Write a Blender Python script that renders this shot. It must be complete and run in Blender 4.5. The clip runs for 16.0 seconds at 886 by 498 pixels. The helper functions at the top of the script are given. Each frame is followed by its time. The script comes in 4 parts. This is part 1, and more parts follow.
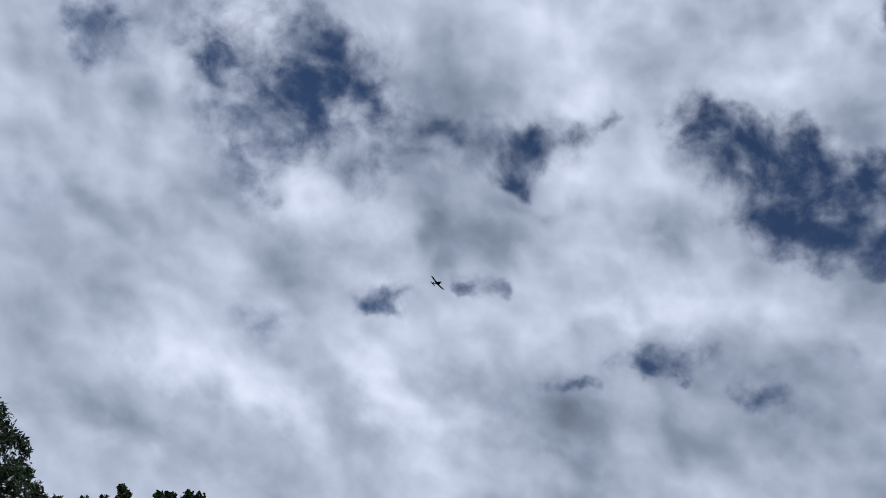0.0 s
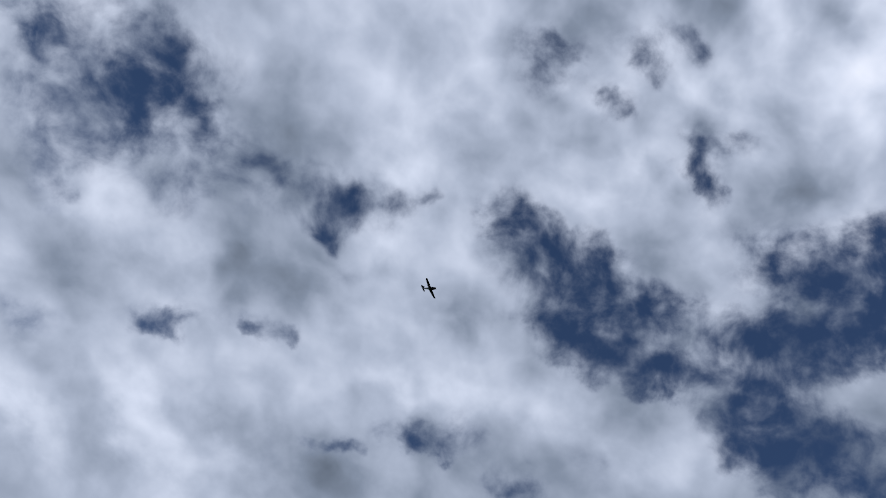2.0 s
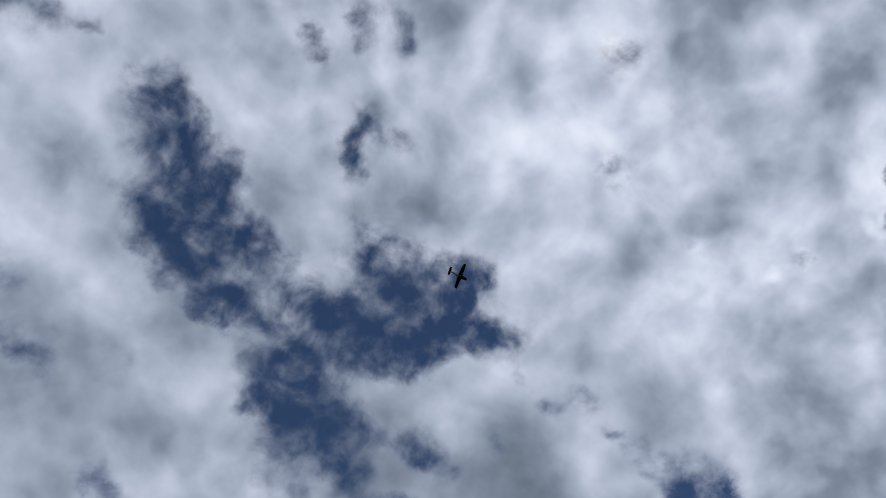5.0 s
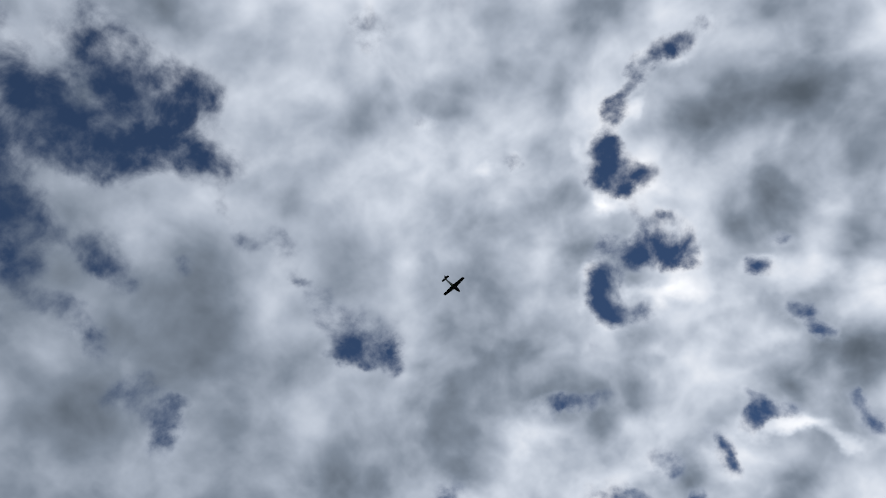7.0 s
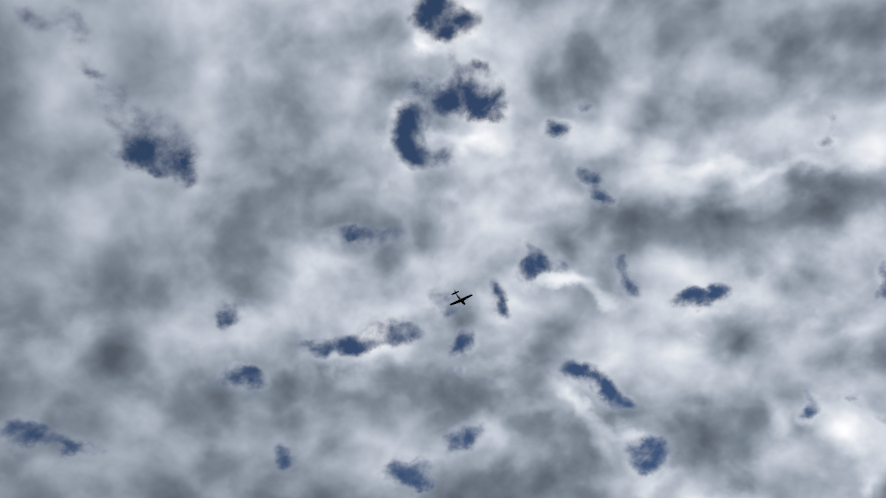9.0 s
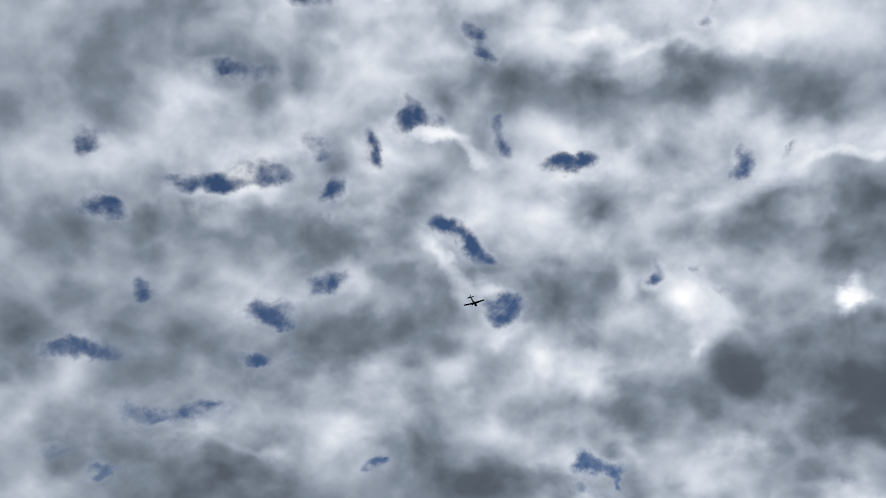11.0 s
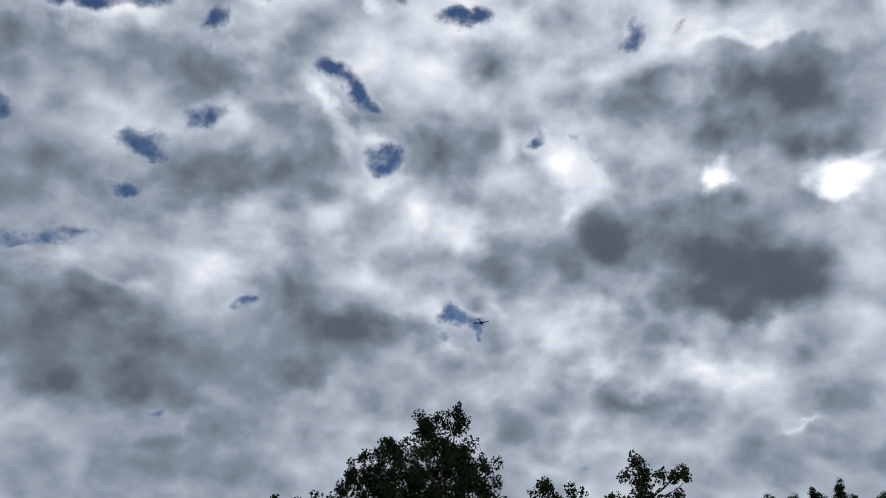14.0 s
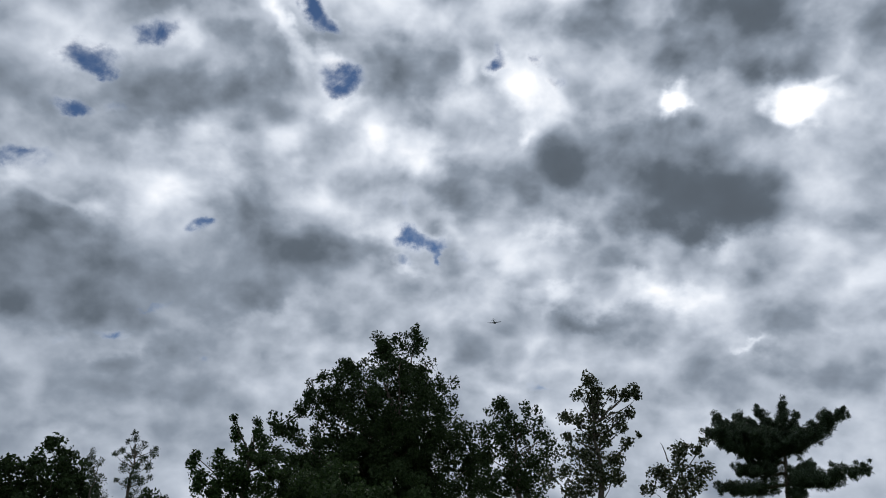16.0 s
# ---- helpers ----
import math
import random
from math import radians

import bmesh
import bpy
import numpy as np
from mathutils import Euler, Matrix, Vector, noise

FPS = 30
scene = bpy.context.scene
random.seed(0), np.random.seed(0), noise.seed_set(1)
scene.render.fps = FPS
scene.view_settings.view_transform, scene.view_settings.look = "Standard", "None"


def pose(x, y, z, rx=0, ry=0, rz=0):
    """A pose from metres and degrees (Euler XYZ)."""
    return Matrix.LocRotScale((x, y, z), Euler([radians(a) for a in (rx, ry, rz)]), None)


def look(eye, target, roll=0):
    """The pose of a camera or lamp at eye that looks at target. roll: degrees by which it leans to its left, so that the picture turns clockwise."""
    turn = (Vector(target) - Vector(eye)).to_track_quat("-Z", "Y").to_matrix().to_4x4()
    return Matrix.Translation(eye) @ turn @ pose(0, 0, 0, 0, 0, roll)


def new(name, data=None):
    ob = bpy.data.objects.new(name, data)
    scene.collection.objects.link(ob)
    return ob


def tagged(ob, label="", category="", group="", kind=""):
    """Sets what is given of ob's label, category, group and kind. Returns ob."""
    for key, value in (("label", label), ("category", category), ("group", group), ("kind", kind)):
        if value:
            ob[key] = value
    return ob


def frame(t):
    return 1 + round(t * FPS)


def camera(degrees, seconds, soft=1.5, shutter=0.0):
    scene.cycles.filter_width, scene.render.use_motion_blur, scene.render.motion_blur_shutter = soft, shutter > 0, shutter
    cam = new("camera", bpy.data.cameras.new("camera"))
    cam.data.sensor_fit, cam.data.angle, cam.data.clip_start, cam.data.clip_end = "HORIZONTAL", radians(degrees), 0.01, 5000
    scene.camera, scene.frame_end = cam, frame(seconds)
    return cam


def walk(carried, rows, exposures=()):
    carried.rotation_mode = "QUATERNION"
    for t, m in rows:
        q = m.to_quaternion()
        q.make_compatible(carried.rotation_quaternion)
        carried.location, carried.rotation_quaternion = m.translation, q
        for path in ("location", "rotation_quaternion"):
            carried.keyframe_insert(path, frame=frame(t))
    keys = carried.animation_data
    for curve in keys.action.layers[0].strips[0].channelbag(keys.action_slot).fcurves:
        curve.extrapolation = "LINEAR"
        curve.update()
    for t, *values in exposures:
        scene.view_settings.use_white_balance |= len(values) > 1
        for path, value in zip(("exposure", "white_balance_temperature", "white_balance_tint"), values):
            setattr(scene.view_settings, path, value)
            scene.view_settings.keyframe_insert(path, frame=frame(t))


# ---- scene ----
cam = camera(53.48, 16.0, soft=1.0)


def held(yaw, pitch, roll):
    """The pose of the hand-held camera at eye height: yaw to the left, pitch up, roll about the view."""
    return pose(0, 0, 1.6, 0, 0, yaw) @ pose(0, 0, 0, 90 + pitch) @ pose(0, 0, 0, 0, 0, roll)


walk(cam, [
    (0, held(136.84, 34.96, 32.43)),
    (0.5, held(134.69, 37.62, 34.21)),
    (1, held(132.2, 40.25, 35.7)),
    (1.5, held(129.33, 42.81, 37.01)),
    (2, held(126.01, 45.35, 38.32)),
    (2.5, held(122.13, 47.42, 38.88)),
    (3, held(117.31, 49.92, 40.21)),
    (3.5, held(111.63, 52.4, 41.23)),
    (3.7, held(109.25, 53.24, 41.26)),
    (5.8, held(75.9, 59.22, 32.91)),
    (6, held(71.55, 59.41, 30.74)),
    (6.5, held(60.49, 59.01, 24.71)),
    (7, held(51.64, 57.9, 19.61)),
    (7.5, held(44.23, 56.38, 16.01)),
    (8, held(37.44, 54.57, 12.9)),
    (8.5, held(31.43, 52.39, 10.03)),
    (9, held(26.08, 50.05, 6.86)),
    (9.2, held(24.08, 49.09, 5.81)),
    (11.3, held(11.81, 39.58, 2.17)),
    (11.5, held(10.87, 38.65, 2.1)),
    (12, held(8.71, 36.84, 1.86)),
    (12.5, held(7.01, 35.42, 1.69)),
    (13, held(5.48, 34.21, 1.18)),
    (13.5, held(4.24, 32.95, 1.07)),
    (14, held(3.18, 31.5, 1.29)),
    (14.5, held(2.08, 30.1, 1.19)),
    (15, held(1.37, 29.03, 0.95)),
    (15.5, held(0.71, 27.94, 0.47)),
    (16, held(-0, 26.5, 0))
], exposures=[(0, 0.19, 6150, 14), (0.5, 0.0, 6150, 14), (1, 0.04, 6120, 14), (2, 0.1, 6120, 14), (3.5, -0.05, 6120, 14), (6, 0.06, 6300, 12), (6.5, -0.05, 6350, 11), (7.5, 0.05, 6450, 10), (8, 0.0, 6450, 10), (8.5, -0.2, 6450, 10), (9, -0.12, 6500, 10), (11.5, -0.06, 6480, 10), (12.5, -0.18, 6480, 10), (13, -0.13, 6500, 10), (14, 0.04, 6500, 10), (15, 0.06, 6550, 10), (15.5, 0.1, 6570, 10), (16, 0.24, 6580, 10)])

# ---- light: high sun behind broken cloud ----
SUN_YAW, SUN_HEIGHT = -16, 47


def toward(yaw, height):
    """The direction at that yaw (degrees to the left of +y) and height over the horizon."""
    a, e = radians(yaw), radians(height)
    return Vector((-math.sin(a) * math.cos(e), math.cos(a) * math.cos(e), math.sin(e)))


sun = new("sun", bpy.data.lights.new("sun", "SUN"))
sun.data.energy, sun.data.angle, sun.data.color = 0.8, radians(12), (1.0, 0.96, 0.9)
sun.matrix_world = look(toward(SUN_YAW, SUN_HEIGHT) * 100, (0, 0, 0))

world = bpy.data.worlds.new("cloudy_sky")
scene.world = world
world.use_nodes = True
world.cycles.sampling_method, world.cycles.sample_map_resolution = "MANUAL", 512
wt = world.node_tree
wt.nodes.clear()


def node(tree, kind, ins=(), operation="", interpolation="", vector_type="", clamp=False):
    """A shader node; ins: (socket, value or output) pairs."""
    n = tree.nodes.new(kind)
    if operation:
        n.operation = operation
    if interpolation:
        n.interpolation_type = interpolation
    if vector_type:
        n.vector_type = vector_type
    if clamp:
        n.use_clamp = True
    for socket, value in ins:
        if isinstance(value, bpy.types.NodeSocket):
            tree.links.new(value, n.inputs[socket])
        else:
            n.inputs[socket].default_value = value
    return n


def sums(tree, op, *values, clamp=False):
    return node(tree, "ShaderNodeMath", list(enumerate(values)), operation=op, clamp=clamp).outputs[0]


def fbm(vector, scale, detail, rough=0.55, colour=False, lac=2.0):
    n = node(wt, "ShaderNodeTexNoise", [("Vector", vector), ("Scale", scale), ("Detail", detail), ("Roughness", rough), ("Lacunarity", lac)])
    return n.outputs["Color" if colour else "Fac"]


def shifted(vector, by, amount):
    """vector moved by a noise colour, amount wide."""
    off = node(wt, "ShaderNodeVectorMath", [(0, by), (1, (0.5, 0.5, 0.5))], operation="SUBTRACT").outputs[0]
    return node(wt, "ShaderNodeVectorMath", [(0, off), (1, (amount,) * 3), (2, vector)], operation="MULTIPLY_ADD").outputs[0]


view = node(wt, "ShaderNodeTexCoord").outputs["Generated"]
# the deck of cloud seen from below: its heaps shrink and flatten towards the horizon
height = sums(wt, "MAXIMUM", node(wt, "ShaderNodeSeparateXYZ", [(0, view)]).outputs[2], 0.0)
deck = node(wt, "ShaderNodeVectorMath", [(0, view), ("Scale", sums(wt, "DIVIDE", 1.0, sums(wt, "MULTIPLY_ADD", height, 0.7, 0.65)))], operation="SCALE").outputs[0]
rolled = shifted(view, fbm(deck, 10.0, 2.0, 0.5, colour=True), 0.045)
torn = shifted(rolled, fbm(deck, 24.0, 5.0, 0.55, colour=True), 0.055)
lumpy = shifted(rolled, fbm(deck, 20.0, 4.0, 0.55, colour=True), 0.06)
frayed = shifted(view, fbm(deck, 32.0, 5.0, 0.6, colour=True), 0.038)


def patches(vector, rows, total=None, before=None, shut=False):
    """Adds soft elliptic patches of the cloud deck: yaw, height, half length and half width in degrees, turn, strength.
    With shut, what they leave closed is multiplied up instead."""
    after = total if total is not None else before
    if after is not None:  # one batch is worked out after the other
        vector = node(wt, "ShaderNodeVectorMath", [(0, after), (1, (1e-9,) * 3), (2, vector)], operation="MULTIPLY_ADD").outputs[0]
    for yaw, height, long, wide, turn, strength in rows:
        c = toward(yaw, height)
        east = Vector((c.y, -c.x, 0)).normalized()
        up = east.cross(c)
        a = radians(turn)
        ex, ey = east * math.cos(a) + up * math.sin(a), up * math.cos(a) - east * math.sin(a)
        turned = Matrix((ex, ey, -c)).transposed().to_euler()
        m = node(wt, "ShaderNodeMapping", [("Vector", vector), ("Location", c), ("Rotation", turned), ("Scale", (radians(long) * SPREAD, radians(wide) * SPREAD, 1.0))], vector_type="TEXTURE")
        d = node(wt, "ShaderNodeVectorMath", [(0, m.outputs[0])], operation="LENGTH").outputs["Value"]
        p = node(wt, "ShaderNodeMapRange", [("Value", d), ("From Min", 0.0), ("From Max", 1.0), ("To Min", 1 - strength if shut else strength), ("To Max", 1.0 if shut else 0.0)], interpolation="SMOOTHSTEP").outputs[0]
        total = p if total is None else sums(wt, "MULTIPLY" if shut else "ADD", total, p)
    return total


SPREAD = 1.85
# gaps in the cloud, where the blue shows
gaps = None
gaps = patches(torn, [
    (160.9, 38.4, 8.24, 3.35, 49, 0.31),
    (156.2, 36.7, 6.97, 5.43, 35, 0.31),
    (153.4, 34.4, 4.4, 4.01, 36, 0.279),
    (150.1, 40.4, 3.6, 3.04, 27, 0.279),
    (144.8, 37.5, 4.91, 2.84, 34, 0.186),
    (166.6, 31.3, 2.11, 1.58, -25, 0.85),
    (159.4, 35.6, 1.66, 1.45, -22, 0.8),
    (152.9, 37.5, 1.98, 1.41, 87, 0.8),
    (150.7, 36.4, 1.51, 1.27, 41, 0.75),
    (154.6, 41, 1.65, 1.24, -20, 0.65),
    (150.4, 40.4, 1.63, 1.52, 23, 0.7),
    (147.4, 39.5, 1.54, 1.54, 13, 0.55),
    (154.8, 33.9, 3.31, 2.48, -48, 0.341),
    (153, 38.1, 2.18, 1.76, -27, 0.7),
    (144.8, 36.6, 2.33, 1.81, -112, 0.35),
], gaps, shut=True)
gaps = patches(torn, [
    (142, 41.1, 2.36, 2.07, 36, 0.5),
    (136.2, 42.9, 3.45, 2.32, 37, 0.55),
    (135.6, 43.5, 1.56, 1.44, 41, 0.85),
    (135.4, 40.9, 1.21, 1.14, -32, 0.65),
    (132, 45.5, 1.98, 1.27, 38, 0.45),
    (129.7, 47.8, 0.89, 0.75, 41, 0.6),
    (132.9, 46.9, 1.6, 1.01, 23, 0.35),
    (150.8, 30.4, 1.6, 1.26, -43, 0.45),
    (145, 24.5, 1.7, 1.41, 29, 0.5),
    (138.7, 30.4, 2.4, 1.3, 44, 0.6),
    (138.4, 30.4, 1.35, 0.73, 46, 0.8),
    (132.8, 33.8, 2.47, 1.04, 12, 0.55),
    (133.6, 33.5, 0.55, 0.52, 31, 0.65),
    (131, 34.1, 0.64, 0.62, 3, 0.65),
    (161.8, 21.4, 2.06, 2.01, 61, 0.3),
], gaps, shut=True)
gaps = patches(torn, [
    (131.3, 40.1, 1.66, 0.93, 34, 0.3),
    (120, 43.5, 2.58, 0.44, 26, 0.3),
    (126.4, 27.7, 2.08, 1.12, -47, 0.3),
    (99.3, 32.8, 2.25, 1.04, -4, 0.7),
    (130.8, 59.5, 2.67, 1.99, 26, 0.5),
    (128.9, 57.6, 1.95, 1.26, 40, 0.35),
    (129.6, 59.7, 1.15, 0.8, -21, 0.55),
    (121.6, 63.5, 2.56, 1.94, 25, 0.45),
    (119.4, 62.1, 1.35, 0.88, -12, 0.65),
    (116.3, 64.8, 1.2, 0.86, -26, 0.5),
    (119.9, 59, 1.86, 1.4, -4, 0.5),
    (121, 59.1, 0.62, 0.6, -29, 0.6),
    (117.4, 58.8, 0.67, 0.5, -3, 0.5),
    (107.9, 58.5, 2.71, 1.37, -54, 0.55),
    (108.6, 58.9, 1.03, 0.68, -28, 0.7),
], gaps, shut=True)
gaps = patches(torn, [
    (106.9, 57.5, 1.14, 0.68, -1, 0.75),
    (105.5, 60.3, 1.57, 0.48, 37, 0.45),
    (123.3, 49.3, 2.25, 1.3, -38, 0.8),
    (119.3, 49.1, 2.83, 1.82, -36, 0.9),
    (114.2, 50.3, 2.64, 1.64, 15, 0.95),
    (112.3, 47.3, 4.09, 3.07, 7, 0.85),
    (110.9, 45.9, 2.87, 1.78, 22, 1),
    (106.7, 48.9, 2.73, 1.5, 6, 0.75),
    (120.9, 46.4, 1.67, 1.3, 21, 0.45),
    (107, 45.1, 4.08, 1.51, 19, 0.55),
    (103.4, 45.3, 2.68, 1.09, 28, 0.75),
    (122.8, 31.4, 1.85, 0.65, 26, 0.75),
    (117.4, 35, 2.9, 1.36, 29, 0.8),
    (117.5, 34.2, 1.35, 0.63, 22, 0.85),
    (109.6, 35.1, 2.64, 1.17, -1, 0.7),
], gaps, shut=True)
gaps = patches(torn, [
    (114.6, 31.8, 0.84, 0.47, 32, 0.2),
    (105.5, 38.3, 2.31, 1.24, -38, 0.3),
    (93.3, 54.1, 2.54, 1.52, 13, 0.85),
    (97.1, 54.5, 1.46, 0.92, -34, 0.5),
    (87.4, 56, 2.97, 1.74, 59, 0.85),
    (96.1, 49.7, 2.45, 1.43, 22, 0.85),
    (87.6, 51, 2.29, 1.59, -42, 1),
    (83, 54.1, 3.07, 1.37, 31, 0.9),
    (87.5, 53.3, 2.15, 1.49, -51, 0.8),
    (90.6, 50.1, 3.07, 1.61, 26, 0.85),
    (90.2, 48.3, 2.03, 0.9, 26, 0.75),
    (102.7, 45.8, 3.1, 1.28, 25, 0.6),
    (103.4, 45.3, 1.25, 0.72, 21, 0.7),
    (98.1, 46.2, 1.61, 1.27, 31, 0.5),
    (94.9, 45.9, 3.36, 1.76, 29, 0.5),
], gaps, shut=True)
gaps = patches(torn, [
    (93, 44.4, 2.88, 1.74, 10, 0.8),
    (90.4, 43.8, 2.94, 1.47, 21, 0.85),
    (90.1, 44.1, 2.02, 1.23, -38, 0.85),
    (109.5, 44.3, 2.01, 1.13, 13, 0.5),
    (100.5, 49.5, 2.89, 1.81, 59, 0.35),
    (86.8, 45.9, 1.61, 1.07, -31, 0.4),
    (80.6, 46.4, 1.51, 1.18, 5, 0.5),
    (105, 49, 1.12, 0.78, 18, 0.8),
    (76.2, 67.9, 1.17, 0.83, -48, 0.5),
    (86.7, 75, 1.61, 1.36, 31, 0.3),
    (84.2, 72.6, 1.39, 0.83, 14, 0.25),
    (75, 48.8, 0.65, 0.46, 15, 0.35),
    (116.3, 69.9, 2.6, 1.46, 32, 0.3),
    (74.7, 52.7, 1.92, 0.52, -37, 0.4),
    (71.7, 52.1, 1.16, 0.62, 29, 0.4),
], gaps, shut=True)
gaps = patches(torn, [
    (68.7, 53.1, 1.4, 0.93, -49, 0.5),
    (65, 52.2, 0.79, 0.62, 24, 0.6),
    (61.1, 51.4, 1.68, 0.91, -38, 0.45),
    (57.1, 51.4, 3.21, 1.51, 9, 0.4),
    (57.6, 50, 1.29, 0.8, 32, 0.65),
    (53.7, 50.1, 1.81, 0.99, -36, 0.8),
    (55.3, 49.3, 2.05, 0.69, 14, 0.75),
    (58.3, 49.1, 1.14, 0.6, 5, 0.5),
    (94.1, 44.8, 2.73, 1.7, 53, 0.75),
    (90.6, 43.8, 3, 2.19, 8, 0.75),
    (91.7, 41.6, 1.96, 1.19, 72, 0.75),
    (86.1, 42.6, 2.05, 1.36, -11, 0.75),
    (87.6, 39.6, 2.52, 1.42, 27, 0.5),
    (89, 40.5, 1.89, 1.19, 61, 0.4),
    (83.6, 39.5, 0.83, 0.71, 37, 0.4),
], gaps, shut=True)
gaps = patches(frayed, [
    (81.7, 46.1, 2.3, 1.25, 7, 0.5),
    (80.4, 45.9, 0.79, 0.5, -16, 0.65),
    (78.1, 45.7, 1.2, 0.8, 1, 0.4),
    (80.7, 42.4, 1.96, 1.07, 35, 0.45),
    (76.9, 42, 1.28, 0.78, -11, 0.7),
    (91.5, 32.8, 2.13, 1.51, -2, 0.5),
    (76.2, 67.6, 1.34, 1.13, 42, 0.4),
    (86.3, 74.1, 1.58, 0.99, 31, 0.3),
    (67.4, 66.7, 1.03, 1.03, -20, 0.25),
    (69.2, 72.7, 1.95, 1, -18, 0.25),
    (61, 65.1, 0.49, 0.41, -7, 0.3),
    (46.3, 64.7, 0.88, 0.5, -3, 0.3),
    (119.2, 49.4, 1.99, 1.55, 7, 0.5),
    (96, 55, 3.56, 2.15, 4, 0.5),
    (95.6, 48.8, 2.37, 1.67, 14, 0.8),
], gaps, shut=True)
gaps = patches(frayed, [
    (87.6, 51.6, 6.09, 1.79, 42, 0.75),
    (92.1, 53.3, 2.32, 1.12, 21, 0.7),
    (86.1, 42.7, 1.46, 1.28, 10, 0.7),
    (85, 57.4, 1.06, 0.74, 30, 0.5),
    (12.7, 73.1, 0.84, 0.67, -44, 0.6),
    (16.5, 72.5, 0.52, 0.5, -15, 0.5),
    (22, 72.1, 1.35, 0.77, 10, 0.95),
    (26.9, 70.8, 1.08, 0.65, 54, 0.75),
    (29, 69.8, 0.86, 0.52, 44, 0.6),
    (31.4, 68.8, 0.75, 0.71, 47, 0.9),
    (31.1, 68, 0.62, 0.62, 46, 0.8),
    (33, 66.6, 0.82, 0.81, 48, 0.95),
    (32.1, 65.3, 1.39, 1.09, -6, 1),
    (29, 64.5, 1.71, 0.9, 9, 0.9),
    (29.8, 63.7, 0.74, 0.53, -14, 0.8),
], gaps, shut=True)
gaps = patches(frayed, [
    (27.3, 62.1, 1.11, 0.39, -60, 0.45),
    (23.9, 61.9, 0.98, 0.53, -5, 0.7),
    (22.1, 60.4, 1.4, 0.7, -80, 0.6),
    (24.1, 59.6, 1.71, 0.89, -19, 0.9),
    (28.6, 59.6, 1.65, 1.09, 0, 1),
    (31.9, 57.8, 1.44, 1.01, -73, 0.95),
    (31.5, 56, 1.14, 0.91, -43, 1),
    (28.5, 56, 1.61, 0.9, 1, 0.75),
    (22.7, 59.1, 0.8, 0.52, -5, 0.8),
    (25.4, 60.7, 0.93, 0.62, -49, 0.6),
    (71.8, 40.8, 1.65, 0.93, 44, 0.65),
    (68, 41.6, 0.98, 0.68, 31, 0.85),
    (67.9, 39.7, 1.6, 0.84, -65, 0.8),
    (69.3, 40.4, 1.4, 1.02, 17, 0.5),
    (81, 46, 1.76, 1.14, 10, 0.35),
], gaps, shut=True)
gaps = patches(frayed, [
    (80.5, 42.2, 1.87, 0.82, 34, 0.3),
    (74.9, 48.8, 0.56, 0.52, 11, 0.4),
    (45.3, 64.7, 0.6, 0.45, -5, 0.35),
    (60.5, 65, 0.52, 0.45, 1, 0.3),
    (13.4, 58, 0.75, 0.59, -13, 0.5),
    (10.3, 59.1, 0.69, 0.5, -1, 0.35),
    (10.9, 55, 0.96, 0.66, -24, 0.5),
    (9.6, 53.4, 0.75, 0.4, -48, 0.5),
    (34.4, 49.9, 2.86, 0.53, 10, 0.45),
    (36.1, 48.8, 0.51, 0.44, -19, 0.3),
    (14.1, 58.1, 0.9, 0.51, -13, 0.65),
    (10.8, 59.3, 0.66, 0.43, -6, 0.35),
    (11.2, 54.8, 0.93, 0.51, -24, 0.5),
    (9.5, 53.5, 0.7, 0.36, -44, 0.5),
    (-13.7, 53.2, 0.67, 0.39, -26, 0.7),
], gaps, shut=True)
gaps = patches(frayed, [
    (-14.6, 54.1, 0.61, 0.29, -104, 0.4),
    (34.5, 50.2, 2.25, 0.6, 16, 0.4),
    (33, 53.6, 0.94, 0.52, -59, 0.25),
    (43.9, 43.1, 1.39, 0.97, 27, 0.5),
    (44, 42.4, 0.67, 0.5, -15, 0.6),
    (34.4, 42.7, 2.09, 0.66, 14, 0.95),
    (32.8, 42.6, 0.86, 0.44, 21, 0.9),
    (29.4, 44, 1.94, 0.67, 16, 0.75),
    (28.8, 44.6, 0.99, 0.63, 9, 0.7),
    (31.6, 44.7, 1.39, 0.82, 37, 0.35),
    (41.1, 39.3, 1.24, 0.64, 23, 0.9),
    (40.9, 39.9, 0.61, 0.36, 2, 0.6),
    (25.4, 46.6, 1.21, 0.9, -12, 0.7),
    (20.4, 47.1, 1.52, 0.52, -69, 0.8),
    (22, 47, 0.94, 0.6, -41, 0.4),
], gaps, shut=True)
gaps = patches(frayed, [
    (23, 43.9, 1.12, 0.67, 61, 0.85),
    (22.9, 42.3, 0.33, 0.29, -40, 0.5),
    (17.4, 49.1, 1.19, 0.6, 45, 0.7),
    (15.2, 49.4, 1.2, 0.41, -7, 0.6),
    (17, 50.6, 0.64, 0.45, -34, 0.55),
    (7.9, 48.1, 1.2, 0.72, -58, 0.7),
    (8.2, 49.3, 0.56, 0.4, -79, 0.5),
    (2.5, 46.2, 1.28, 0.56, 1, 0.9),
    (-0.2, 46.3, 1.04, 0.56, 12, 0.9),
    (2.4, 46.5, 0.49, 0.42, -38, 0.7),
    (2.6, 43.7, 0.47, 0.28, -29, 0.5),
    (13, 42.5, 1.44, 0.73, -19, 0.95),
    (10.7, 41.2, 1.14, 0.72, -38, 0.95),
    (9.6, 40.3, 0.82, 0.5, -26, 0.85),
    (53.6, 31.8, 2.03, 0.69, 17, 0.75),
], gaps, shut=True)
